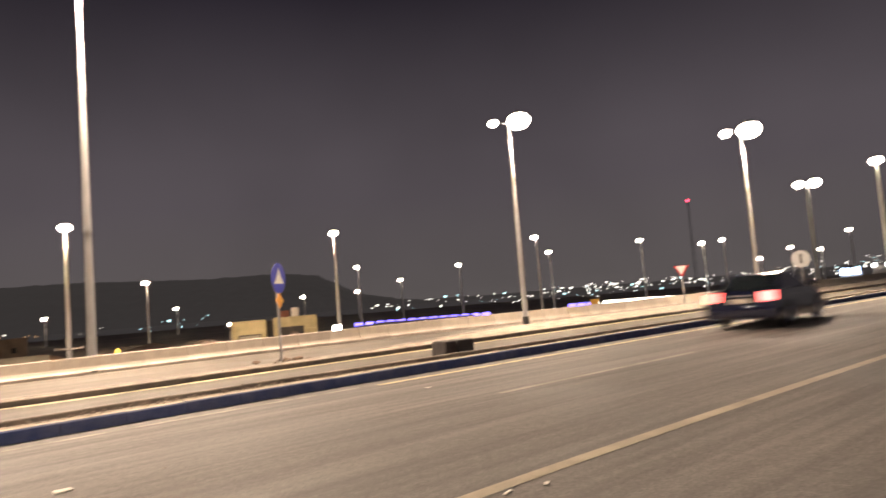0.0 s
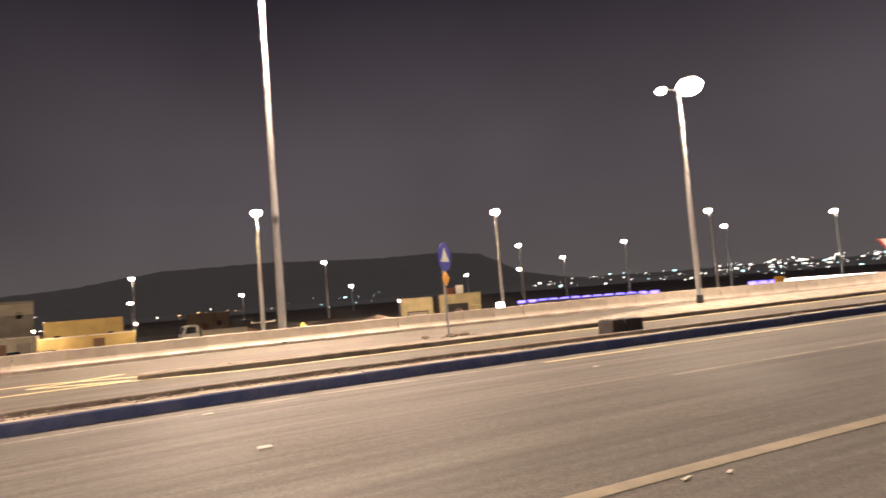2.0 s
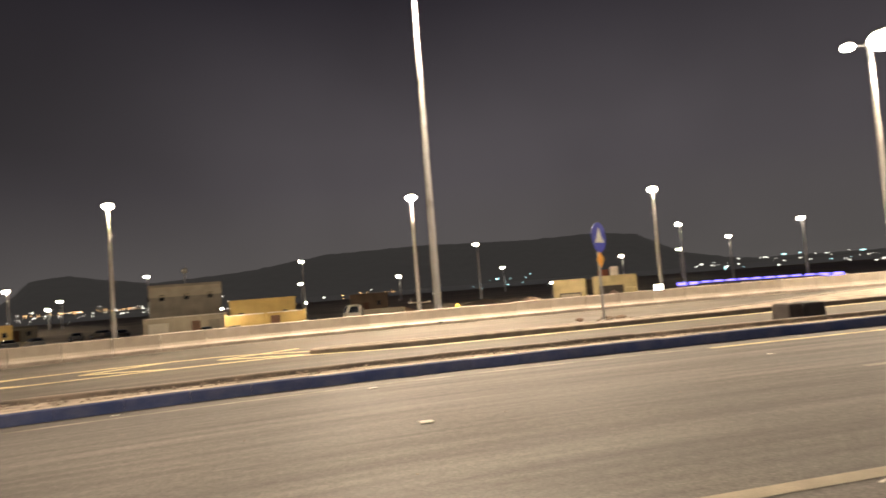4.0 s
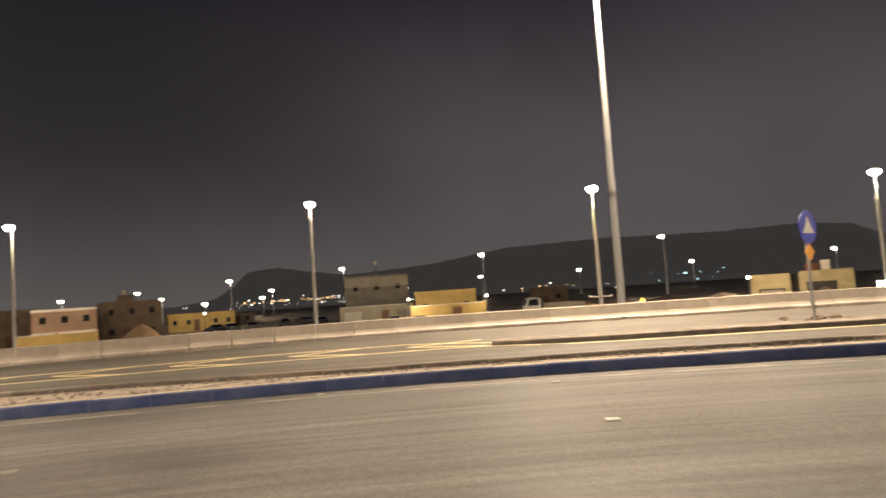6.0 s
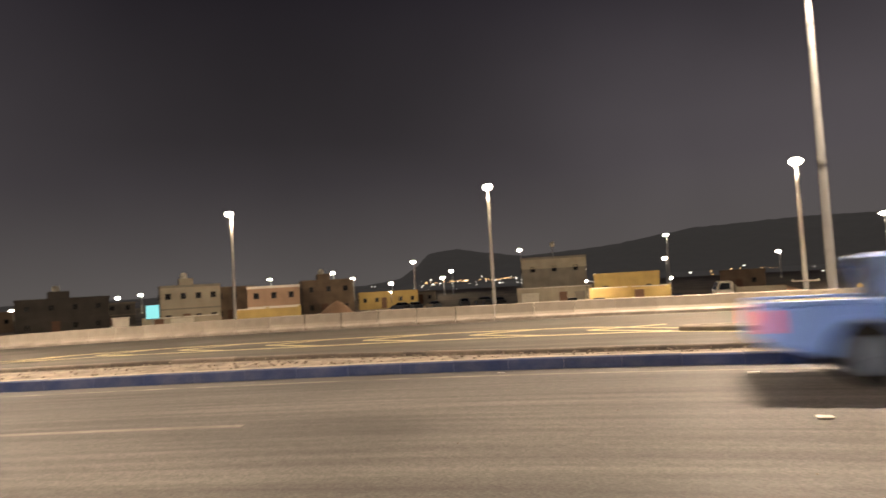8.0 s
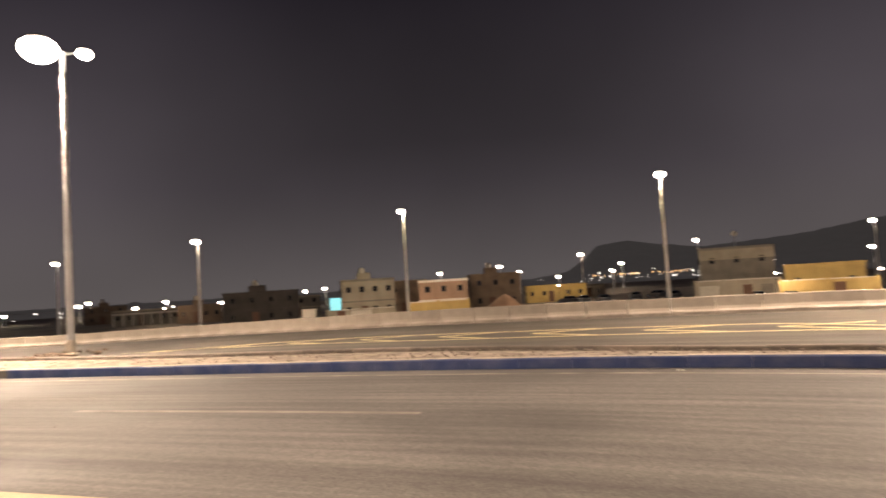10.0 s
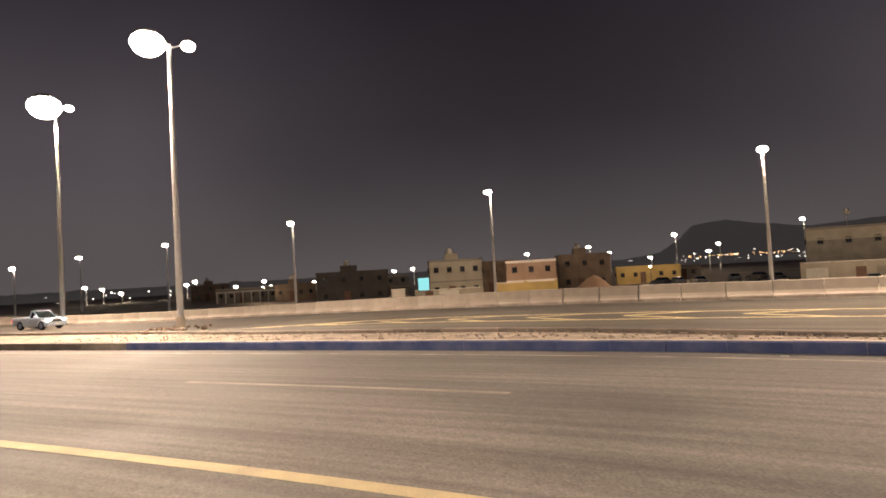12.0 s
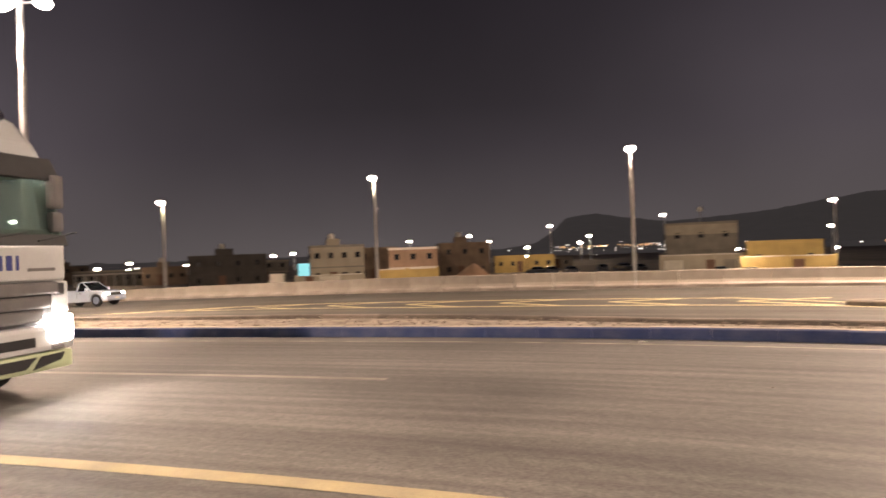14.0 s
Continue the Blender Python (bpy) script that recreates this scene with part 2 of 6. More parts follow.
WHITE_PAINT = paint("white_car_paint", (0.58, 0.59, 0.60))
PALE_PAINT = paint("cool_white_car_paint", (0.50, 0.56, 0.68))
# black paint, its blue tint standing for blue light reflected on the flank
BLACK_PAINT = paint("black_car_paint_blue_sheen", (0.008, 0.010, 0.030), 0.16)
TRIM_BLACK = mat("black_plastic", (0.02, 0.02, 0.022), 0.6, vary=0.2, bump=0.05)
CAR_GLASS = mat("tinted_car_glass", (0.012, 0.016, 0.018), 0.06, vary=0.1, bump=0, spec=0.7)
SEE_GLASS = glass("clear_car_glass", (0.55, 0.62, 0.64), 0.02)
RUBBER = mat("tyre_rubber", (0.018, 0.018, 0.019), 0.85, vary=0.3, scale=8, fine=60)
RIM_METAL = mat("alloy_rim", (0.22, 0.27, 0.40), 0.4, 0.35, vary=0.15)
CHROME = mat("chrome_trim", (0.7, 0.7, 0.7), 0.15, 1.0, vary=0.05, bump=0)
HEADLIGHT_NEAR = glow("bright_lit_headlight", (1.0, 0.93, 0.80), 110.0)
HEADLIGHT = glow("lit_headlight", (1.0, 0.93, 0.80), 90.0)
TAILLIGHT = glow("lit_tail_light", (1.0, 0.10, 0.08), 6.0)
TAIL_BRIGHT = glow("lit_brake_light", (1.0, 0.15, 0.13), 5.0)
TAIL_DIM = glow("dim_tail_light", (1.0, 0.08, 0.14), 0.6)


# ---- helpers for meshes ----
def mesh_object(name, bm, material, smooth_faces=False):
    me = bpy.data.meshes.new(name)
    bm.normal_update()
    bm.to_mesh(me)
    bm.free()
    for m in material if isinstance(material, (list, tuple)) else (material,):
        me.materials.append(m)
    if smooth_faces:
        me.shade_smooth()
    return new(name, me)


def part(name, bm, material, parent, label="", smooth_faces=False):
    ob = mesh_object(name, bm, material, smooth_faces)
    ob.parent = parent
    if label:
        tagged(ob, label)
    return ob


def empty(name, m=None):
    ob = new(name)
    ob.empty_display_size = 0.2
    if m is not None:
        ob.matrix_basis = m
    return ob


def box(bm, x0, x1, y0, y1, z0, z1, bevel=0.0, taper=1.0):
    """A box, its edges rounded off by bevel; taper narrows its top."""
    cx, cy = (x0 + x1) / 2, (y0 + y1) / 2
    vs = [bm.verts.new((cx + (x - cx) * k, cy + (y - cy) * k, z)) for z, k in ((z0, 1), (z1, taper)) for x, y in ((x0, y0), (x1, y0), (x1, y1), (x0, y1))]
    fs = [bm.faces.new([vs[i] for i in f]) for f in ((3, 2, 1, 0), (4, 5, 6, 7), (0, 1, 5, 4), (1, 2, 6, 5), (2, 3, 7, 6), (3, 0, 4, 7))]
    if bevel:
        edges = list({e for f in fs for e in f.edges})
        bmesh.ops.bevel(bm, geom=edges, offset=bevel, segments=2, profile=0.6, affect="EDGES", clamp_overlap=True)
    return bm


def tube(bm, a, b, r0, r1=None, n=16, caps=True):
    """A round bar from a to b, tapered from r0 to r1."""
    a, b = Vector(a), Vector(b)
    r1 = r0 if r1 is None else r1
    q = (b - a).to_track_quat("Z", "Y").to_matrix()
    rings = []
    for p, r in ((a, r0), (b, r1)):
        rings.append([bm.verts.new(p + q @ Vector((r * math.cos(t), r * math.sin(t), 0))) for t in (2 * math.pi * i / n for i in range(n))])
    for i in range(n):
        bm.faces.new((rings[0][i], rings[0][(i + 1) % n], rings[1][(i + 1) % n], rings[1][i]))
    if caps:
        bm.faces.new(rings[0][::-1])
        bm.faces.new(rings[1])
    return bm


def lathe(bm, profile, n=24, axis="z", centre=(0, 0, 0)):
    """A turned shape from (radius, height) pairs, about z or about y."""
    c = Vector(centre)
    rings = []
    for r, h in profile:
        ring = []
        for i in range(n):
            t = 2 * math.pi * i / n
            v = Vector((r * math.cos(t), r * math.sin(t), h)) if axis == "z" else Vector((r * math.cos(t), h, r * math.sin(t)))
            ring.append(bm.verts.new(c + v))
        rings.append(ring)
    for p, q in zip(rings, rings[1:]):
        for i in range(n):
            bm.faces.new((p[i], p[(i + 1) % n], q[(i + 1) % n], q[i]))
    bm.faces.new(rings[0])
    bm.faces.new(rings[-1])
    bmesh.ops.recalc_face_normals(bm, faces=bm.faces)
    return bm


def side_shape(bm, outline, w0, w1=None, z0=0.0, z1=1.0, bevel=0.0, y_mid=0.0):
    """A side outline of (x, z) pairs drawn out across the width; the width goes from w0 at z0 to w1 at z1."""
    w1 = w0 if w1 is None else w1

    def half(z):
        u = min(1, max(0, (z - z0) / (z1 - z0)))
        return (w0 + (w1 - w0) * u) / 2
    left = [bm.verts.new((x, y_mid + half(z), z)) for x, z in outline]
    right = [bm.verts.new((x, y_mid - half(z), z)) for x, z in outline]
    k = len(outline)
    fs = [bm.faces.new(left), bm.faces.new(right[::-1])]
    rim = [e for f in fs for e in f.edges]
    for i in range(k):
        fs.append(bm.faces.new((left[(i + 1) % k], left[i], right[i], right[(i + 1) % k])))
    bmesh.ops.recalc_face_normals(bm, faces=fs)
    if bevel:
        bmesh.ops.bevel(bm, geom=rim, offset=bevel, segments=3, profile=0.5, affect="EDGES", clamp_overlap=True)
    return bm


def arc(cx, cz, r, a0, a1, n=10):
    return [(cx + r * math.cos(radians(a0 + (a1 - a0) * i / n)), cz + r * math.sin(radians(a0 + (a1 - a0) * i / n))) for i in range(n + 1)]


def pick(v, s):
    return v(s) if callable(v) else v


def ribbon(name, s0, s1, d0, d1, z, material, step=1.0, across=1, label="", category="", kind="structure"):
    """A strip of road surface between two offsets from the kerb, with the road's coordinates as UV."""
    n = max(2, int((s1 - s0) / step) + 1)
    bm = bmesh.new()
    uv = bm.loops.layers.uv.new("road")
    rows, where = [], {}
    for i in range(n):
        s = s0 + (s1 - s0) * i / (n - 1)
        row = []
        for j in range(across + 1):
            d = pick(d0, s) + (pick(d1, s) - pick(d0, s)) * j / across
            v = bm.verts.new(spot(s, d, z))
            where[v] = (s, d)
            row.append(v)
        rows.append(row)
    for a, b in zip(rows, rows[1:]):
        for j in range(across):
            f = bm.faces.new((a[j], b[j], b[j + 1], a[j + 1]))
            for lp in f.loops:
                lp[uv].uv = where[lp.vert]
    ob = mesh_object(name, bm, material)
    return tagged(ob, label, category, kind=kind)


# ---- ground, roads and markings ----
def build_ground():
    """One sheet of land from under the roads to the horizon."""
    radii = [0.5] + [2.5 * 1.07 ** i for i in range(108)]
    radii = [r for r in radii if r < 3600] + [4200]
    turns = 180
    bm = bmesh.new()
    centre = bm.verts.new((0, 0, -0.06))
    rings = []
    for r in radii:
        ring = []
        for k in range(turns):
            a = 2 * math.pi * k / turns
            x, y = -math.sin(a) * r, math.cos(a) * r
            s, d = road_of(x, y)
            z = land(float(s), float(d)) - 0.08 - 0.25 * smooth(d, -14, -4) * (1 - smooth(d, 13, 15))
            if d > 20:
                z += 0.35 * noise.noise((x * 0.05, y * 0.05, 0))
            ring.append(bm.verts.new((x, y, z)))
        rings.append(ring)
    for k in range(turns):
        bm.faces.new((centre, rings[0][k], rings[0][(k + 1) % turns]))
    for a, b in zip(rings, rings[1:]):
        for k in range(turns):
            bm.faces.new((a[k], b[k], b[(k + 1) % turns], a[(k + 1) % turns]))
    bmesh.ops.recalc_face_normals(bm, faces=bm.faces)
    tagged(mesh_object("ground", bm, DUST, True), "flat dusty desert land behind the road, unlit", "ground", kind="structure")


def median_back(s):
    """The median's far edge: it widens towards the tall lamp."""
    return 1.8 + 1.2 * smooth(-s, -1, 9) + 0.8 * smooth(-s, 14, 24) - 0.3 * smooth(s, 4, 20)


def island_front(s):
    return 6.3 - 0.5 * smooth(s, 2, 6)


def island_back(s):
    return 7.0 - 0.4 * smooth(s, 2, 6) + 4.2 * smooth(s, 10, 27)


def hatch_near(s):
    """The yellow line on the near side of the hatched wedge."""
    return 6.5 + 1.3 * smooth(-s, 6, 17)


def hatch_far(s):
    return hatch_near(s) + 2.3 * (1 - smooth(-s, 9, 27))


def barrier_d(s):
    """The barrier draws away from the road towards one end."""
    return 14.5 + 5.2 * smooth(-s, 4, 34) - 2.4 * smooth(s, 20, 34)


def build_roads():
    ribbon("road", -260, 260, -17.0, 0.05, -0.004, ASPHALT, 1.0, 8, "worn grey asphalt carriageway with dusty tyre tracks", "road")
    ribbon("road", -260, 260, lambda s: median_back(s) - 0.05, lambda s: barrier_d(s) + 0.1, -0.006, ASPHALT_FAR, 0.5, 40, "grey asphalt far carriageway beside the barrier", "road")
    ribbon("road_marking", -200, 9.0, -0.68, -0.58, 0.002, LINE_WHITE, 1.0, 1, "thin worn edge line beside the blue kerb", "marking")
    # the shoulder line turns from yellow to a paler cream at s = -1
    for s0, s1, m, lab in ((-200, -1.0, LINE_YELLOW, "worn yellow shoulder line on asphalt"), (-1.0, 200, LINE_PALE, "paler cream stretch of the shoulder line")):
        ribbon("road_marking", s0, s1, lambda s: -7.91 - 0.10 * smooth(s, -2, 6), lambda s: -7.71 - 0.12 * smooth(s, -2, 6), 0.002, m, 0.5, 1, lab, "marking")
    for k in range(-10, 12):
        s0 = 9.68 + k * 20.3
        ribbon("lane_dash", s0, s0 + 6.1, -4.16, -4.02, 0.002, LINE_DASH, 0.5, 1, "worn white lane dash on asphalt", "marking")
    # far carriageway: yellow lines that close round a hatched wedge before the island
    ribbon("road_marking", 9.4, 80, -0.82, -0.67, 0.006, LINE_CREAM, 0.7, 1, "yellow edge line beside the dark blue kerb", "marking")
    ribbon("road_marking", -24, 1.5, lambda s: hatch_near(s) - 0.10, lambda s: hatch_near(s) + 0.10, 0.014, LINE_CREAM, 0.7, 1, "yellow line along the hatched wedge", "marking")
    ribbon("road_marking", 1.5, 110, lambda s: 6.5 - 1.1 * smooth(s, 1.5, 5) - 0.10, lambda s: 6.5 - 1.1 * smooth(s, 1.5, 5) + 0.10, 0.012, LINE_CREAM, 0.7, 1, "yellow edge line along the island kerb", "marking")
    ribbon("road_marking", -24, 3.0, lambda s: hatch_far(s) - 0.12 - 1.6 * smooth(s, 0, 3), lambda s: hatch_far(s) + 0.12 - 1.6 * smooth(s, 0, 3), 0.014, LINE_CREAM, 0.7, 1, "yellow line along the hatched wedge", "marking")
    ribbon("road_marking", -120, 110, lambda s: barrier_d(s) - 1.0, lambda s: barrier_d(s) - 0.9, 0.012, LINE_WHITE, 1.0, 1, "faint worn edge line along the barrier", "marking")
    ribbon("road_marking", -60, 2, lambda s: median_back(s) + 0.22, lambda s: median_back(s) + 0.32, 0.012, LINE_WHITE, 0.7, 1, "thin pale edge line along the median's far kerb", "marking")
    # chevrons: each has its tip in the middle of the wedge and an arm to either line
    for k in range(8):
        tip = 0.25 - 2.9 * k
        mid = (hatch_near(tip) + hatch_far(tip)) / 2
        for reach, line in ((1.9, hatch_far), (1.9, hatch_near)):
            def slant(s, tip=tip, mid=mid, reach=reach, line=line):
                return mid + (line(tip + reach) - mid) * (s - tip) / reach
            ribbon("chevron_arm", tip, tip + reach, lambda s: slant(s) - 0.13, lambda s: slant(s) + 0.13, 0.018, LINE_CREAM, 0.4, 1, "slanted pale yellow chevron arm on asphalt", "marking")


def kerb_run(name, s0, s1, d_face, d_back, top, material, label, piece=1.0, gap=0.005, bare_top=None):
    """A kerb of separate stones, each a child of the run."""
    run = tagged(empty(name, Matrix.Translation(spot((s0 + s1) / 2, pick(d_face, (s0 + s1) / 2)))), label, "kerb", kind="structure")
    origin = run.matrix_basis.translation
    s = s0
    while s < s1 - 0.05:
        e = min(s + piece, s1)
        sh = random.uniform(-0.004, 0.004)
        bm = bmesh.new()
        a0, a1 = spot(s + gap, pick(d_face, s) + sh), spot(e - gap, pick(d_face, e) + sh)
        b0, b1 = spot(s + gap, pick(d_back, s) + sh), spot(e - gap, pick(d_back, e) + sh)
        up = top + random.uniform(-0.006, 0.006)
        cut = 0.025
        base = [a0, a1, b1, b0]
        mids = [a0.lerp(b0, 0.02), a1.lerp(b1, 0.02), b1, b0]
        tops = [a0.lerp(b0, 0.14), a1.lerp(b1, 0.14), b1.lerp(a1, 0.06), b0.lerp(a0, 0.06)]
        rings = [[bm.verts.new(p - origin + Vector((0, 0, z))) for p in ps] for ps, z in ((base, -0.10), (mids, up - cut), (tops, up))]
        for p, q in zip(rings, rings[1:]):
            for i in range(4):
                bm.faces.new((p[i], p[(i + 1) % 4], q[(i + 1) % 4], q[i]))
        lid = bm.faces.new(rings[-1])
        lid.material_index = 1 if bare_top else 0
        bmesh.ops.recalc_face_normals(bm, faces=bm.faces)
        part("kerb_stone", bm, (material, bare_top) if bare_top else material, run)
        s = e
    return run


def build_kerbs():
    kerb_run("kerb", -60, -17.2, 0.0, 0.28, 0.20, KERB_GREY, "bare grey-brown concrete kerb stones of the median")
    kerb_run("kerb", -17.2, 60, 0.0, 0.28, 0.20, KERB_BLUE, "kerb stones of the median with a dark blue painted face", bare_top=KERB_TOP)
    kerb_run("kerb", -60, 70, lambda s: median_back(s) - 0.2, lambda s: median_back(s), 0.175, KERB_DARK, "dark weathered kerb stones on the median's far side", 1.5)
    kerb_run("kerb", 2.8, 90, island_front, lambda s: island_front(s) + 0.25, 0.145, KERB_DARK, "dark weathered kerb stones of the traffic island", 1.5)
    kerb_run("kerb", 2.8, 90, lambda s: island_back(s) - 0.25, island_back, 0.145, KERB_GREY, "pale kerb stones on the island's far side", 1.5)
    # the island's rounded nose
    bm = bmesh.new()
    c = spot(2.8, (island_front(2.8) + island_back(2.8)) / 2)
    half = (island_back(2.8) - island_front(2.8)) / 2
    h = heading(2.8)
    rings = []
    for r, z in ((half, -0.1), (half, 0.115), (half - 0.04, 0.145), (half - 0.25, 0.147)):
        ring = []
        for i in range(13):
            t = math.pi / 2 + math.pi * i / 12
            ring.append(bm.verts.new(c + Vector((math.cos(h) * math.cos(t) * 1.6 * r - math.sin(h) * math.sin(t) * r, math.sin(h) * math.cos(t) * 1.6 * r + math.cos(h) * math.sin(t) * r, z))))
        rings.append(ring)
    for p, q in zip(rings, rings[1:]):
        for i in range(12):
            bm.faces.new((p[i], p[i + 1], q[i + 1], q[i]))
    bm.faces.new(rings[-1])
    bmesh.ops.recalc_face_normals(bm, faces=bm.faces)
    tagged(mesh_object("kerb_nose", bm, KERB_DARK), "rounded dark kerb at the nose of the island", "kerb", kind="structure")


def lumpy(name, s0, s1, d0, d1, height, material, label, amp=0.05, step=0.35, across=8):
    """Loose earth between two kerbs."""
    n = int((s1 - s0) / step) + 1
    bm = bmesh.new()
    rows = []
    for i in range(n):
        s = s0 + (s1 - s0) * i / (n - 1)
        row = []
        for j in range(across + 1):
            d = pick(d0, s) + (pick(d1, s) - pick(d0, s)) * j / across
            p = spot(s, d)
            edge = min(j, across - j) / (across / 2)
            p.z += height + amp * (noise.noise((p.x * 1.7, p.y * 1.7, 3)) + 0.6 * noise.noise((p.x * 5, p.y * 5, 9))) * edge + 0.03 * edge
            row.append(bm.verts.new(p))
        rows.append(row)
    for a, b in zip(rows, rows[1:]):
        for j in range(across):
            bm.faces.new((a[j], b[j], b[j + 1], a[j + 1]))
    return tagged(mesh_object(name, bm, material, True), label, "ground", kind="structure")


def build_median():
    lumpy("median_earth", -60, 70, 0.26, lambda s: median_back(s) - 0.18, 0.08, DIRT, "pale stony dirt between the median kerbs", 0.055, 0.22, 12)
    lumpy("island_surface", 2.9, 90, lambda s: island_front(s) + 0.2, lambda s: island_back(s) - 0.2, 0.11, DIRT, "pale dusty fill of the traffic island", 0.02, 0.8, 4)
    # loose stones on the earth
    shapes = []
    for k in range(5):
        bm = bmesh.new()
        bmesh.ops.create_icosphere(bm, subdivisions=1, radius=1.0)
        for v in bm.verts:
            v.co *= 0.75 + 0.5 * noise.noise(v.co * 1.3 + Vector((k * 7, 0, 0)))
            v.co.z *= 0.6
        me = bpy.data.meshes.new("stone")
        bm.to_mesh(me)
        bm.free()
        me.materials.append(STONE)
        shapes.append(me)
    bed = tagged(empty("stone_bed", Matrix.Translation(spot(0, 1.2))), "loose pale stones strewn over the median's dirt", "stones", kind="stuff")
    o = bed.matrix_basis.translation
    for k in range(280):
        s = random.uniform(-16, 12)
        ob = new("stone", random.choice(shapes))
        ob.parent = bed
        r = random.choice((0.015, 0.02, 0.025, 0.03, 0.045))
        d = random.uniform(0.35, median_back(s) - 0.3)
        ob.matrix_basis = Matrix.Translation(spot(s, d, 0.13 + r * 0.3) - o) @ pose(0, 0, 0, 0, 0, random.uniform(0, 360)) @ Matrix.Diagonal((r, r * random.uniform(0.7, 1.2), r, 1))


def barrier_piece_mesh(length):
    """One length of the concrete barrier: a pale battered foot under an upright wall."""
    out = []
    for name, prof in (("wall", ((-0.15, 0.18), (-0.11, 0.28), (-0.08, 0.62), (-0.06, 0.645), (0.08, 0.645), (0.10, 0.62), (0.13, 0.28), (0.17, 0.18))),
                       ("foot", ((-0.24, -0.12), (-0.24, 0.10), (-0.16, 0.18), (0.18, 0.18), (0.26, 0.10), (0.26, -0.12)))):
        bm = bmesh.new()
        a = [bm.verts.new((-length / 2, y, z)) for y, z in prof]
        b = [bm.verts.new((length / 2, y, z)) for y, z in prof]
        k = len(prof)
        for i in range(k):
            bm.faces.new((a[i], a[(i + 1) % k], b[(i + 1) % k], b[i]))
        bm.faces.new(a[::-1])
        bm.faces.new(b)
        bmesh.ops.recalc_face_normals(bm, faces=bm.faces)
        me = bpy.data.meshes.new(name)
        bm.to_mesh(me)
        bm.free()
        me.materials.append(CONCRETE if name == "wall" else TOE_PAINT)
        out.append(me)
    return out


def build_barrier():
    length = 1.58
    wall, foot = barrier_piece_mesh(length - 0.02)
    run = tagged(empty("concrete_barrier", Matrix.Translation(spot(0, barrier_d(0)))), "long low concrete road barrier with a pale foot", "barrier", kind="structure")
    o = run.matrix_basis.translation
    s = -100.0
    while s < 110:
        a = spot(s, barrier_d(s))
        k = (spot(s + 0.5, barrier_d(s + 0.5)) - a).length / 0.5
        e = s + length / k
        b = spot(e, barrier_d(e))
        m = Matrix.Translation((a + b) / 2 - o + Vector((0, 0, random.uniform(-0.008, 0.008)))) @ (b - a).to_track_quat("X", "Z").to_matrix().to_4x4()
        for me, name in ((wall, "barrier_wall"), (foot, "barrier_foot")):
            ob = new(name, me)
            ob.parent = run
            ob.matrix_basis = m @ pose(0, random.uniform(-0.01, 0.01), 0, 0, 0, random.uniform(-0.3, 0.3))
        s = e


# ---- street lamps ----
def luminaire(lamp, at, turn, size, lens):
    """A lamp head: a wide glowing bowl of lenses, swollen to take in its glare, under a shallow housing."""
    L, W, D = size, size * 0.86, size * (0.40 if lens is LAMP_GLOW else 0.33)
    case_bm, lens_bm = bmesh.new(), bmesh.new()
    lathe(case_bm, ((0.62, 0.55), (0.60, 0.80), (0.40, 0.98), (0.05, 1.04)), 18)
    lathe(lens_bm, ((0.06, -1.0), (0.45, -0.90), (0.78, -0.62), (0.97, -0.22), (0.99, 0.12), (0.86, 0.46), (0.64, 0.66)), 22)
    for bm in (case_bm, lens_bm):
        for v in bm.verts:
            v.co = Vector((L * 0.5 + v.co.x * L * 0.5, v.co.y * W * 0.5, v.co.z * D))
    case = part("housing", case_bm, LAMP_CASE, lamp)
    case.matrix_basis = Matrix.Translation(at) @ pose(0, 0, 0, 0, 0, turn)
    part("lens", lens_bm, lens, case, smooth_faces=True)


def street_lamp(place, top, arms, kind="mast", radius=0.17, foot=None, label=""):
    """A tapered steel column with luminaires. arms: (turn in degrees, arm length, luminaire length)."""
    lamp = empty("street_lamp", Matrix.Translation(place))
    h = top - place.z
    near = kind == "mast"
    bm = bmesh.new()
    n = 14 if near else 8
    steps = (0, 0.33, 0.66, 1.0) if near else (0, 1.0)
    for a, b in zip(steps, steps[1:]):
        ra, rb = radius * (1 - 0.42 * a), radius * (1 - 0.42 * b)
        tube(bm, (0, 0, h * a), (0, 0, h * b), ra, rb, n, caps=b == 1.0)
        if near and b < 1:
            tube(bm, (0, 0, h * b - 0.06), (0, 0, h * b + 0.06), rb * 1.12, rb * 1.12, n)
    # far columns get the steel with lamp light in its colour
    part("column", bm, GALV if near else GALV_LIT, lamp, smooth_faces=False)
    if near:
        bm = bmesh.new()
        lathe(bm, ((radius * 2.2, 0.0), (radius * 2.2, 0.05), (radius * 1.35, 0.07), (radius * 1.2, 0.45), (radius * 1.02, 0.5)), 16)
        part("base_flange", bm, DARK_STEEL if foot is None else foot, lamp)
    for turn, arm, size in arms:
        bm = bmesh.new()
        c = Vector((math.cos(radians(turn)), math.sin(radians(turn)), 0))
        tube(bm, (0, 0, h - 0.12), c * arm + Vector((0, 0, h)), radius * 0.3, radius * 0.25, 8)
        part("arm", bm, GALV, lamp)
        luminaire(lamp, c * arm + Vector((0, 0, h)), turn, size, LAMP_GLOW if near else LAMP_GLOW_FAR)
    return tagged(lamp, label or "lit street lamp on a tapered galvanised column", "street lamp", "street lamps along the roads")


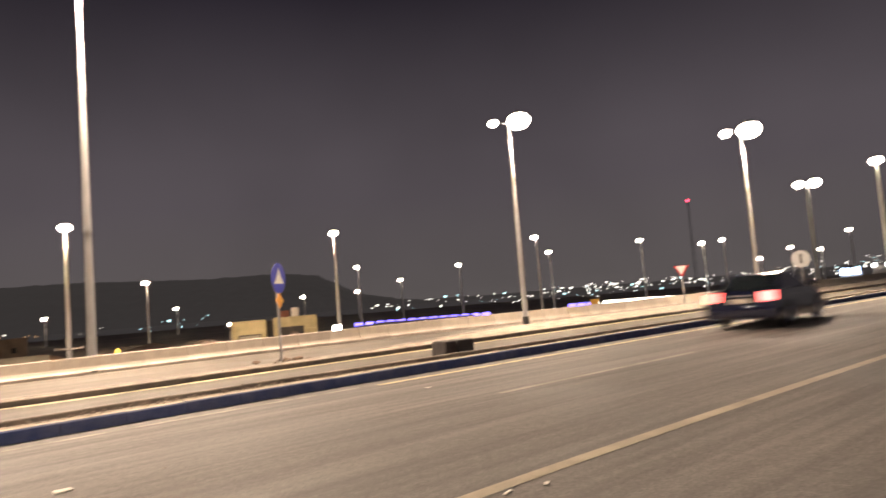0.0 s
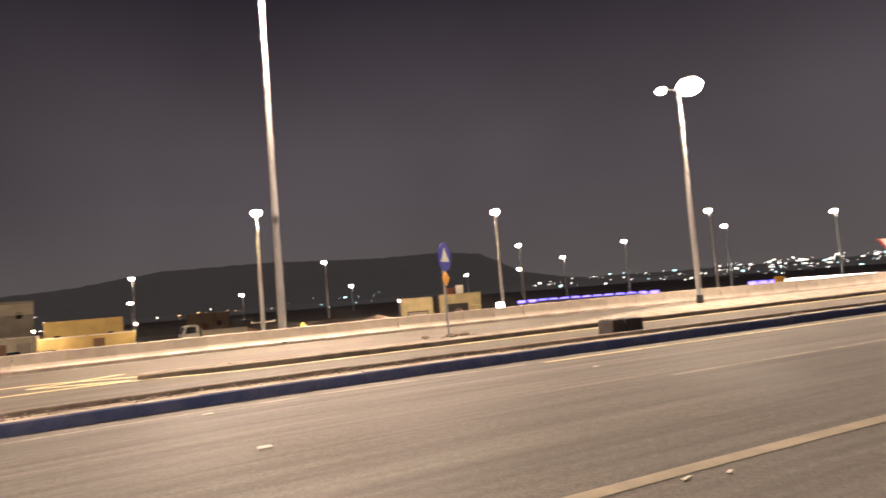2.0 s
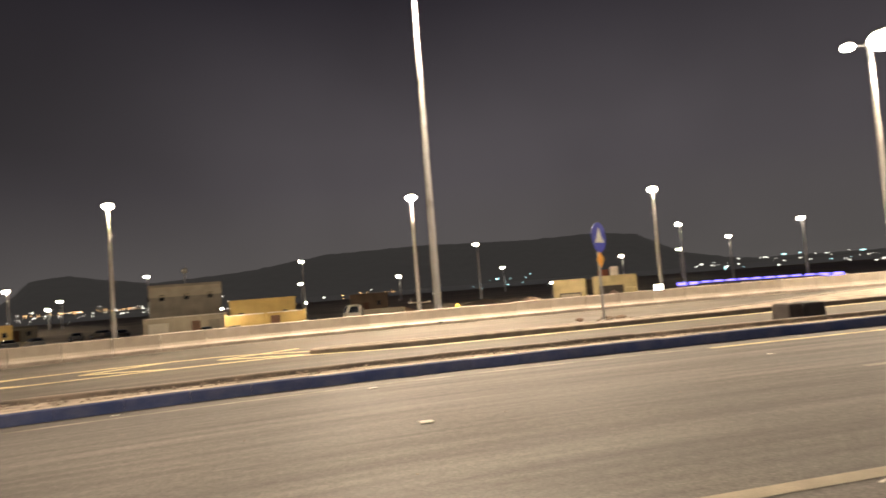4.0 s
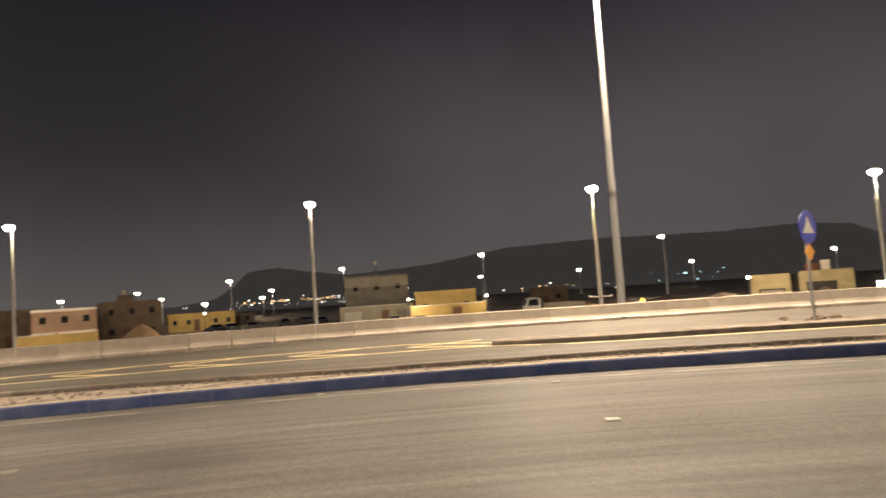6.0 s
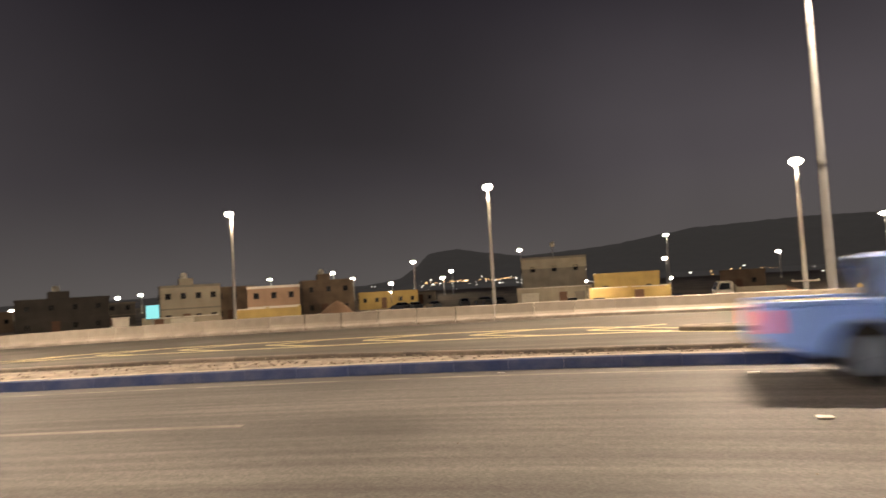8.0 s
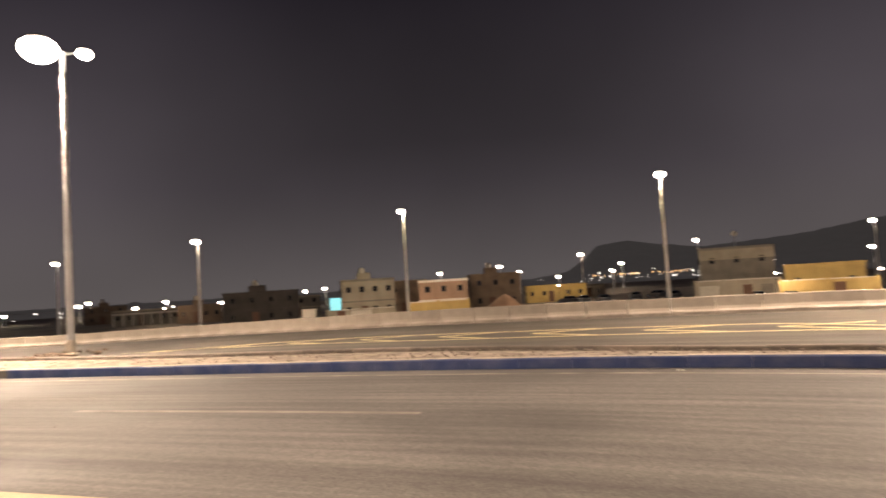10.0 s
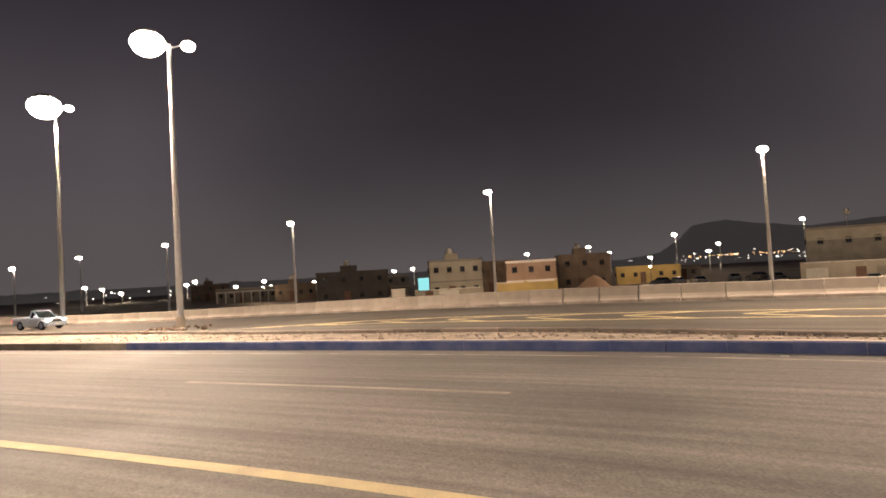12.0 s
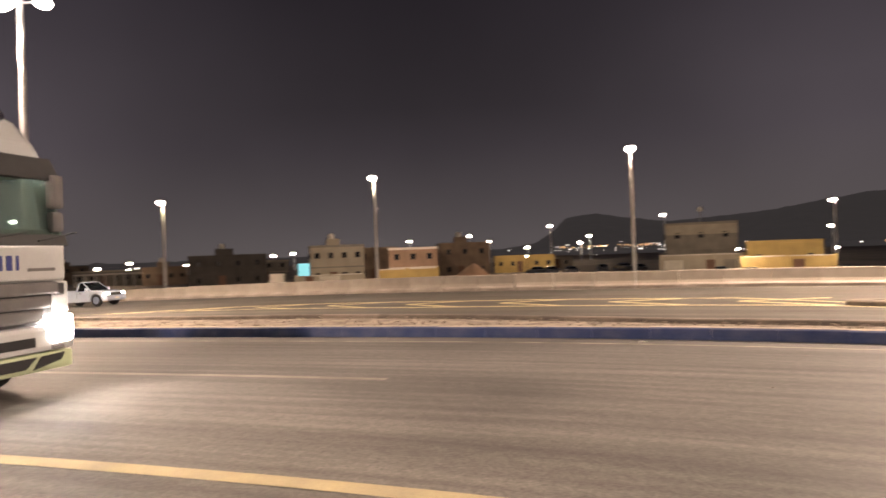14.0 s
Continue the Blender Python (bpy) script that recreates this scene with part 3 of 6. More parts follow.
def build_lamps():
    # tall lamps beside the carriageways; an arm that points along its azimuth lies square to the view
    p = polar(28.62, 27.4)
    street_lamp(Vector((p.x, p.y, 0.06)), 15.8, ((-40, 0.3, 1.2), (140, 0.3, 1.0)), radius=0.16, label="tall galvanised lamp column with a dark foot behind the barrier")
    street_light(Vector((p.x + 0.7, p.y - 0.6, 15.0)), 13200)
    p = spot(24.9, 10.3)
    street_lamp(p, 10.2, ((-7, -0.05, 1.15), (173, 0.5, 0.5)), radius=0.13, label="twin-armed lit street lamp standing on the island")
    street_light(p + Vector((0.6, -0.2, 9.4)), 2900)
    p = polar(103.75, 25.2)
    street_lamp(Vector((p.x, p.y, 0.1)), 10.4, ((284, 0.1, 1.2), (104, 0.4, 0.5)), radius=0.12, foot=CONCRETE, label="twin-armed lit street lamp on the median's earth")
    street_light(Vector((p.x + 0.2, p.y - 0.8, 9.6)), 5400)
    p = polar(112.1, 51)
    street_lamp(Vector((p.x, p.y, -0.5)), 14.3, ((292, -0.4, 2.1), (112, 0.5, 0.6)), radius=0.16, label="tall lit street lamp behind the barrier")
    street_light(Vector((p.x, p.y, 12.95)), 12000)
    p = polar(-25.5, 44)
    street_lamp(Vector((p.x, p.y, 0)), 10.5, ((-25.5, -0.2, 1.4), (154.5, 0.5, 0.7)), radius=0.135, label="twin-armed lit street lamp beside the bend")
    street_light(Vector((p.x + 0.5, p.y - 0.4, 9.55)), 5400)
    p = polar(-29.7, 76)
    street_lamp(Vector((p.x, p.y, -0.5)), 10.4, ((-30, 0.1, 1.25), (150, 0.2, 1.05)), radius=0.24, label="twin-armed lit street lamp far along the road")
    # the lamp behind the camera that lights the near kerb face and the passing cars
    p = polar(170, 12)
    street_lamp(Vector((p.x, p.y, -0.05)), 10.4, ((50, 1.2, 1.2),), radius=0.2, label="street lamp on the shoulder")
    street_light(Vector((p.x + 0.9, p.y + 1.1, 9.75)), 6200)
    # lamps of the streets behind the barrier: azimuth, elevation of the head, both in degrees, and the height of the column
    row = ((30.25, 7.9, 10), (9.5, 6.6, 10), (54.95, 8.25, 11.5), (77.2, 6.8, 11.8), (94.6, 4.9, 10), (104.7, 3.45, 10), (110.9, 2.65, 10), (115.2, 2.0, 10),
           (7.6, 3.45, 10), (7.76, 1.35, 8), (3.9, 2.05, 9), (-1.35, 2.95, 9), (-8.25, 4.8, 10), (-9.3, 3.4, 10), (-17.0, 3.65, 10), (-21.85, 2.9, 10), (-23.4, 3.0, 10), (-34.3, 7.6, 10),
           (40.1, 2.95, 10), (40.3, 1.0, 8), (31.8, 1.0, 8), (24.75, 3.3, 10), (22.6, 1.05, 7), (12.4, 1.2, 7), (-32.2, 2.75, 10), (-30.2, 1.5, 8), (-28.2, 1.85, 9),
           (61.84, 2.0, 9), (59.3, 0.45, 7), (58.5, 1.0, 7), (52.4, 2.5, 12), (63.85, 0.2, 7), (68.9, 1.4, 9), (74.2, 1.1, 9), (67.2, 0.8, 8), (81.6, 0.75, 9), (85.95, 0.25, 8),
           (84.3, 0.4, 8), (97.1, 0.05, 7), (109.4, 0.1, 7), (108.1, -0.3, 6), (99.4, -0.3, 6), (103.3, 0.1, 7), (102.6, 0.3, 8), (110.6, 0.3, 8), (92.9, -0.3, 6), (-26.0, 1.2, 8))
    lit = {30.25: 8000, 9.5: 8000, 54.95: 9500, 77.2: 11000, 94.6: 1600, 61.84: 9000, 24.75: 5000}
    for az, el, tall in row:
        dist = min((tall - 1.65) / math.tan(radians(max(el, 0.5))), 250 if el < 2 else 190)
        p = polar(az, dist)
        top = EYE + dist * math.tan(radians(el)) - 0.1
        ground = land_at(p.x, p.y)
        # heads grow with distance: the glare round far lamps is put into their size
        size = 1.0 if dist < 100 else 1.0 + (dist - 100) * 0.0032
        double = dist < 78 and az < 60
        arms = ((az + 180, -0.5 * size, size),) if double else ((az + 180, -0.25 * size, size),)
        street_lamp(Vector((p.x, p.y, ground - 0.2)), top, arms, kind="far", radius=0.21 if dist < 100 else 0.24, label="lit street lamp of the streets behind the barrier")
        if az in lit:
            bare_light(Vector((p.x, p.y, top - 0.75)), lit[az])


# ---- houses and land behind the barrier ----
def house(az, dist, width, depth, top, turn, walls, storeys=2, windows=4, roof_box=True, extra=None, label="", sides=2, name="house", base=None):
    """A flat-roofed house: walls with a parapet, windows set into frames, a stair head on the roof. turn: degrees from facing the origin."""
    p = polar(az, dist)
    g = land_at(p.x, p.y) if base is None else base
    ob = empty(name, Matrix.Translation((p.x, p.y, g - 0.2)) @ pose(0, 0, 0, 0, 0, az + 180 + turn))
    h = top - g + 0.2
    bm = bmesh.new()
    box(bm, -width / 2, width / 2, -depth, 0, 0, h, 0.04)
    wall = part("wall", bm, walls[0], ob)
    bm = bmesh.new()
    t = 0.22
    for x0, x1, y0, y1 in ((-width / 2 - 0.08, width / 2 + 0.08, -t, 0.08), (-width / 2 - 0.08, width / 2 + 0.08, -depth - 0.08, -depth + t), (-width / 2 - 0.08, -width / 2 + t, -depth + t, -t), (width / 2 - t, width / 2 + 0.08, -depth + t, -t)):
        box(bm, x0, x1, y0, y1, h, h + 0.35, 0.02)
    part("parapet", bm, walls[1], ob)
    floor_h = h / storeys
    if storeys > 1:
        bm = bmesh.new()
        box(bm, -width / 2 - 0.06, width / 2 + 0.06, -0.1, 0.1, floor_h - 0.1, floor_h + 0.12, 0.02)
        part("string_course", bm, walls[1], ob)
    for f in range(storeys):
        for face in range(sides):
            span = width if face == 0 else depth
            count = windows if face == 0 else max(2, windows - 1)
            for k in range(count):
                if f == 0 and face == 0 and k == count // 2:
                    continue
                u = (k + 0.5) / count * span - span / 2
                w, wh = 0.62, 0.72
                z = f * floor_h + floor_h * 0.48
                m = Matrix.Translation((u, 0.03, z)) if face == 0 else pose(width / 2 + 0.03, -depth / 2 + u, z, 0, 0, -90)
                bm = bmesh.new()
                for x0, x1, z0, z1 in ((-w / 2 - 0.07, w / 2 + 0.07, wh, wh + 0.08), (-w / 2 - 0.1, w / 2 + 0.1, -0.08, 0), (-w / 2 - 0.07, -w / 2, 0, wh), (w / 2, w / 2 + 0.07, 0, wh), (-0.025, 0.025, 0, wh)):
                    box(bm, x0, x1, -0.12, 0.07, z0, z1)
                frame_ob = part("window", bm, walls[1] if len(walls) > 2 else FRAME_DARK, ob)
                frame_ob.matrix_basis = m
                bm = bmesh.new()
                box(bm, -w / 2, w / 2, -0.06, -0.02, 0, wh)
                part("pane", bm, PANE, frame_ob).matrix_basis = Matrix.Translation((0, 0.03, 0))
    bm = bmesh.new()
    box(bm, -0.55, 0.55, 0.0, 0.06, 0.0, 2.2, 0.01)
    part("door", bm, DOOR_BROWN, ob).matrix_basis = Matrix.Translation((width * 0.08, 0.01, 0.2))
    if roof_box:
        bm = bmesh.new()
        box(bm, -width * 0.12, width * 0.12, -depth * 0.7, -depth * 0.3, h, h + 1.4, 0.03)
        part("stair_head", bm, walls[0], ob).matrix_basis = Matrix.Translation((width * 0.05, 0, 0))
        bm = bmesh.new()
        lathe(bm, ((0.02, 0), (0.5, 0.02), (0.55, 0.5), (0.4, 0.85), (0.12, 0.95)), 14)
        part("water_tank", bm, DOOR_WHITE, ob).matrix_basis = Matrix.Translation((width * 0.08, -depth * 0.5, h + 1.4))
    if extra:
        extra(ob, width, depth, h)
    return tagged(ob, label, "house", "houses behind the barrier")


def yard(az0, az1, dist, top, material, label, gates=()):
    """A boundary wall with piers and gates. gates: (share along it, width, material)."""
    a, b = polar(az0, dist), polar(az1, dist)
    g = land_at((a.x + b.x) / 2, (a.y + b.y) / 2) - 0.2
    L = (b - a).length
    m = Matrix.Translation((a.x, a.y, g)) @ (b - a).to_track_quat("X", "Z").to_matrix().to_4x4()
    ob = empty("boundary_wall", m)
    h = top - g
    bm = bmesh.new()
    box(bm, 0, L, 0, 0.25, 0, h, 0.02)
    part("wall", bm, material, ob)
    bm = bmesh.new()
    box(bm, -0.05, L + 0.05, -0.05, 0.30, h, h + 0.12, 0.02)
    part("coping", bm, WHITE_TRIM, ob)
    k = max(2, int(L / 3.5))
    for i in range(k + 1):
        bm = bmesh.new()
        box(bm, -0.2, 0.2, -0.08, 0.33, 0, h + 0.22, 0.02)
        part("pier", bm, material, ob).matrix_basis = Matrix.Translation((L * i / k, 0, 0))
    for share, w, gm in gates:
        bm = bmesh.new()
        box(bm, -w / 2, w / 2, -0.10, 0.36, 0, min(h - 0.1, 2.4), 0.02)
        part("gate", bm, gm, ob).matrix_basis = Matrix.Translation((L * share, 0, 0))
    return tagged(ob, label, "wall", "boundary walls")


def heap(az, dist, radius, height, material, label):
    p = polar(az, dist)
    bm = bmesh.new()
    rings = []
    for i in range(9):
        u = i / 8
        ring = []
        for k in range(28):
            t = 2 * math.pi * k / 28
            r = radius * (1 - u) * (1 + 0.18 * noise.noise((math.cos(t) * 1.5, math.sin(t) * 1.5, u * 2 + az)))
            ring.append(bm.verts.new((math.cos(t) * r, math.sin(t) * r, height * (1 - (1 - u) ** 1.25) + 0.06 * noise.noise((math.cos(t) * 4, math.sin(t) * 4, u * 5)))))
        rings.append(ring)
    for a, b in zip(rings, rings[1:]):
        for k in range(28):
            bm.faces.new((a[k], a[(k + 1) % 28], b[(k + 1) % 28], b[k]))
    ob = mesh_object("sand_heap", bm, material, True)
    ob.location = (p.x, p.y, land_at(p.x, p.y) - 0.15)
    return tagged(ob, label, "heap", kind="stuff")


def pale_building():
    """Two joined pale yellow blocks, half ruined: a shuttered front, a dark gap between them and a broken wall."""
    pale = mat("pale_yellow_block", (0.60, 0.50, 0.27), 0.9, vary=0.25, scale=0.6, fine=10)
    rust = mat("rust_red_block", (0.20, 0.08, 0.045), 0.9, vary=0.3, scale=0.8, fine=9)
    p = polar(15.0, 92)
    g = land_at(p.x, p.y)
    ob = empty("ruined_building", Matrix.Translation((p.x, p.y, g - 0.2)) @ pose(0, 0, 0, 0, 0, 15.0 + 180 - 4))
    top = 0.95 - g
    # dark slabs stand for the shaded gap and openings
    for name, m, dims, bevel in (
            ("block", pale, (1.1, 5.6, -6.0, 0.0, 0.0, top - 0.15), 0.05), ("block", pale, (-5.7, 0.2, -6.5, -1.0, 0.0, top + 0.25), 0.05),
            ("gap_wall", UNLIT_BLOCK, (0.2, 1.1, -5.0, -1.6, 0.0, top - 0.1), 0.02), ("front_wall", pale, (-5.75, -4.3, -1.0, 0.0, 0.0, top * 0.62), 0.08),
            ("roof_box", rust, (-2.0, -0.5, -3.4, -2.0, top + 0.25, top + 1.15), 0.04), ("roof_box", WHITE_TRIM, (-3.3, -2.2, -3.6, -2.4, top + 0.25, top + 1.5), 0.15),
            ("shutter", PALE_RENDER, (1.9, 4.6, 0.0, 0.05, 0.0, top * 0.52), 0.01), ("shutter_frame", UNLIT_BLOCK, (1.75, 4.75, 0.0, 0.03, 0.0, top * 0.56), 0.01),
            ("broken_opening", UNLIT_BLOCK, (-3.9, -0.6, -1.0, -0.97, 0.4, top * 0.72), 0.0), ("parapet", pale, (1.05, 5.65, -0.25, 0.05, top - 0.15, top + 0.15), 0.02)):
        bm = bmesh.new()
        box(bm, *dims, bevel)
        part(name, bm, m, ob)
    tagged(ob, "pale yellow half-ruined low building with a broken dark opening", "house", "houses behind the barrier")
    heap(13.4, 88, 2.6, 2.3, SAND_DARK, "dark rubble before the ruined building")
    # heap shape put in for a pale sheet lying there
    heap(15.5, 87, 1.7, 1.5, PALE_RENDER, "pale heap in place of a pale sheet before the ruined building")


def build_houses():
    GREY, YEL, PINK, BEI, BRO = (GREY_RENDER, PALE_RENDER), (YELLOW_RENDER, YELLOW_RENDER), (PINK_RENDER, WHITE_TRIM), (PALE_RENDER, GREY_RENDER), (BROWN_RENDER, BROWN_RENDER)
    def roof_band(ob, width, depth, h):
        """A paler rendered band under the parapet, and a tank high on a post."""
        bm = bmesh.new()
        box(bm, -width / 2 - 0.03, width / 2 + 0.03, -0.05, 0.05, h - 1.55, h - 0.02, 0.01)
        part("roof_band", bm, PALE_RENDER, ob)
        bm = bmesh.new()
        tube(bm, (0, 0, 0), (0, 0, 2.0), 0.09, n=8)
        part("tank_post", bm, GALV, ob).matrix_basis = Matrix.Translation((-0.1, -2.0, h))
        bm = bmesh.new()
        lathe(bm, ((0.05, 0), (0.40, 0.12), (0.46, 0.45), (0.30, 0.78), (0.05, 0.9)), 14)
        part("water_tank", bm, DOOR_WHITE, ob, smooth_faces=True).matrix_basis = Matrix.Translation((-0.1, -2.0, h + 2.0))
    house(49.6, 108, 10.4, 9, 4.55, 4, (GREY_RENDER, GREY_RENDER), 2, 3, False, roof_band, label="grey two-storey block house with a flat roof and water tank")
    yard(52.8, 46.6, 102, -0.1, PALE_RENDER, "grey yard wall with pale gates before the block house", ((0.16, 2.6, DOOR_WHITE), (0.62, 1.2, DOOR_BROWN), (0.85, 1.6, GREY_RENDER)))
    house(43.6, 100, 9.4, 8, 1.3, 2, YEL, 1, 3, False, label="yellow plastered low house with a roof tank")
    yard(46.6, 40.2, 94, -0.45, YELLOW_RENDER, "yellow yard wall with a brown metal door", ((0.62, 1.3, DOOR_BROWN),))
    house(74.0, 98, 7.4, 11, 2.25, -2, PINK, 2, 3, False, label="salmon plastered house with a white roof edge")
    # stands for the salmon house's side face, its darkness put in as brown
    house(69.4, 112, 8.6, 9, 2.9, 6, BRO, 2, 3, True, label="added brown block with a stair head for the salmon house's darker side")
    yard(77.2, 71.9, 92, -0.55, YELLOW_RENDER, "bright yellow yard wall with a pale coping")
    house(80.6, 104, 8.4, 9, 3.1, 4, BEI, 2, 4, True, label="beige two-storey house with small dark windows")
    yard(84.2, 78.4, 97, -1.1, PALE_RENDER, "beige yard wall with a pale gate", ((0.5, 3.0, DOOR_WHITE), (0.2, 1.2, DOOR_BROWN)))
    # block added for the beige house's side, darkened by its brown colour
    house(77.2, 112, 7.0, 9, 2.6, 8, BRO, 2, 3, False, label="added brown block for the beige house's darker side")
    # unlit house: dark wall colour instead of less light
    house(89.7, 112, 12.2, 10, 2.2, 0, (UNLIT_BLOCK, UNLIT_BLOCK), 2, 4, True, label="unfinished block house, its unlit darkness put into the wall colour")
    house(94.6, 150, 9, 8, 0.4, 0, BRO, 1, 4, True, label="dark low house among street lamps")
    def arcade(ob, width, depth, h):
        """A row of white posts under a white beam before the front."""
        bm = bmesh.new()
        box(bm, -width / 2, width / 2, 0.9, 1.2, h - 0.6, h - 0.25, 0.03)
        part("beam", bm, WHITE_TRIM, ob)
        for k in range(8):
            bm = bmesh.new()
            box(bm, -0.14, 0.14, -0.14, 0.14, 0, h - 0.6, 0.02)
            part("post", bm, WHITE_TRIM, ob).matrix_basis = Matrix.Translation((-width / 2 + 0.3 + (width - 0.6) * k / 7, 1.05, 0))
    house(98.6, 160, 14, 8, 0.0, 0, GREY, 1, 6, False, arcade, label="low pale building with a row of white posts")
    house(101.5, 190, 10, 9, 1.2, 0, BRO, 2, 3, True, label="dark two-storey house far off")
    house(86.4, 140, 8, 8, 1.0, 0, GREY, 2, 3, False, label="grey house far behind the cabinet")
    house(64.2, 138, 12.5, 9, 0.1, 4, YEL, 1, 5, False, label="warm yellow low house behind parked cars")
    house(61.2, 150, 6, 7, -0.4, 0, BEI, 1, 2, False, label="small pale shed beside the yellow house")
    pale_building()
    house(34.6, 130, 7.5, 8, 0.6, 0, BRO, 1, 2, False, label="dark brown shed behind the parked lorry")
    heap(68.7, 66, 4.0, 3.6, SAND, "smooth cone of brown building sand")
    heap(65.6, 80, 5.5, 1.9, SAND_DARK, "dark heap of rubble")
    heap(31.9, 88, 5.0, 2.3, SAND, "brown earth heap behind the lorry")
    heap(20.6, 84, 6.0, 2.4, SAND_DARK, "dark earth heap beside the pale building")
    heap(24.5, 96, 8.0, 2.2, SAND_DARK, "long dark earth heap")
    # globe lamps at the yard walls: the first stands there, most others are added to brighten house fronts
    for az, dist, z, power in ((46.9, 92.5, 0.55, 1300), (64.0, 128, 0.2, 2200), (18.6, 84, 0.6, 2000), (40.0, 92, 0.4, 500), (97.3, 146, 0.3, 700)):
        p = polar(az, dist)
        g = land_at(p.x, p.y)
        lamp = empty("globe_lamp", Matrix.Translation((p.x, p.y, g)))
        bm = bmesh.new()
        tube(bm, (0, 0, -0.2), (0, 0, z - g), 0.05, n=8)
        part("post", bm, DARK_STEEL, lamp)
        bm = bmesh.new()
        lathe(bm, ((0.04, 0), (0.10, 0.03), (0.14, 0.13), (0.10, 0.23), (0.03, 0.28)), 16)
        part("globe", bm, LAMP_GLOW_FAR, lamp, smooth_faces=True).matrix_basis = Matrix.Translation((0, 0, z - g))
        tagged(lamp, "lit globe lamp on a thin post, one of a set mostly added to brighten house fronts", "lamp", "globe lamps at the yards")
        q = polar(az, dist - 1.2, z + 0.4)
        bare_light(q, power)
    # the lit advertising panel on its post
    p = polar(83.5, 90)
    g = land_at(p.x, p.y)
    ob = empty("lit_sign", Matrix.Translation((p.x, p.y, g)) @ pose(0, 0, 0, 0, 0, 83.5 + 180))
    for nm, m, dims in (("post", GALV, (-0.08, 0.08, -0.1, 0.06, 0, 2.2)), ("case", TRIM_BLACK, (-0.80, 0.80, -0.22, 0.0, 2.1, 3.9)), ("panel", glow("cyan_light_panel", (0.25, 0.72, 0.80), 0.75), (-0.74, 0.74, 0.0, 0.03, 2.16, 3.84))):
        bm = bmesh.new()
        box(bm, *dims, 0.01)
        part(nm, bm, m, ob)
    tagged(ob, "small lit cyan panel on a post", "sign")
    # white switch cabinet behind the barrier
    p = polar(85.75, 47, -0.75)
    ob = empty("switch_cabinet", Matrix.Translation(p) @ pose(0, 0, 0, 0, 0, 85.75 + 180))
    for nm, m, dims in (("plinth", CONCRETE, (-0.62, 0.62, -0.35, 0.35, -0.2, 0.12)), ("body", WHITE_TRIM, (-0.48, 0.48, -0.3, 0.3, 0.12, 1.25)), ("door", WHITE_TRIM, (-0.43, 0.43, 0.3, 0.32, 0.2, 1.18)), ("roof", WHITE_TRIM, (-0.53, 0.53, -0.36, 0.36, 1.25, 1.31))):
        bm = bmesh.new()
        box(bm, *dims, 0.012)
        part(nm, bm, m, ob)
    tagged(ob, "white metal switch cabinet behind the concrete barrier", "cabinet")


def build_mountain():
    """A long dark ridge far off, behind a flat plain; both carry a glow that stands for haze."""
    az_pts = (-6, 3, 7.7, 11, 14.3, 20, 30, 38, 45, 52, 55.5, 58, 60.5, 61.6, 63.2, 66, 72)
    el_pts = (0.35, 0.45, 1.4, 3.2, 3.65, 3.55, 3.85, 3.65, 2.65, 2.2, 2.7, 3.2, 2.9, 1.8, 0.8, 0.4, 0.35)
    bm = bmesh.new()
    rows = []
    # the flat near rows lighten the unlit plain with the same haze glow
    for r, share in ((380, None), (700, None), (1100, None), (1150, 0.0), (1260, 0.35), (1400, 0.75), (1500, 1.0), (1800, 0.5), (2100, 0.0)):
        row = []
        for k in range(320):
            az = -42 + 166 * k / 319
            if share is None:
                row.append(bm.verts.new(polar(az, r, -2.75)))
                continue
            top = 1500 * math.tan(radians(float(np.interp(az, az_pts, el_pts))))
            z = top * share * (1 + 0.02 * noise.noise((az * 1.3, r * 0.01, 0))) + (7 * noise.noise((az * 0.9, r * 0.004, 2)) if 0 < share < 1 else 1.8 * noise.noise((az * 2.2, 5, 2)) * share)
            row.append(bm.verts.new(polar(az, r, z - 6)))
        rows.append(row)
    for a, b in zip(rows, rows[1:]):
        for k in range(319):
            bm.faces.new((a[k], b[k], b[k + 1], a[k + 1]))
    bmesh.ops.recalc_face_normals(bm, faces=bm.faces)
    tagged(mesh_object("mountain", bm, HAZED_ROCK, True), "dark bare mountain ridge far behind the town, with a glow for haze", "mountain", kind="structure")


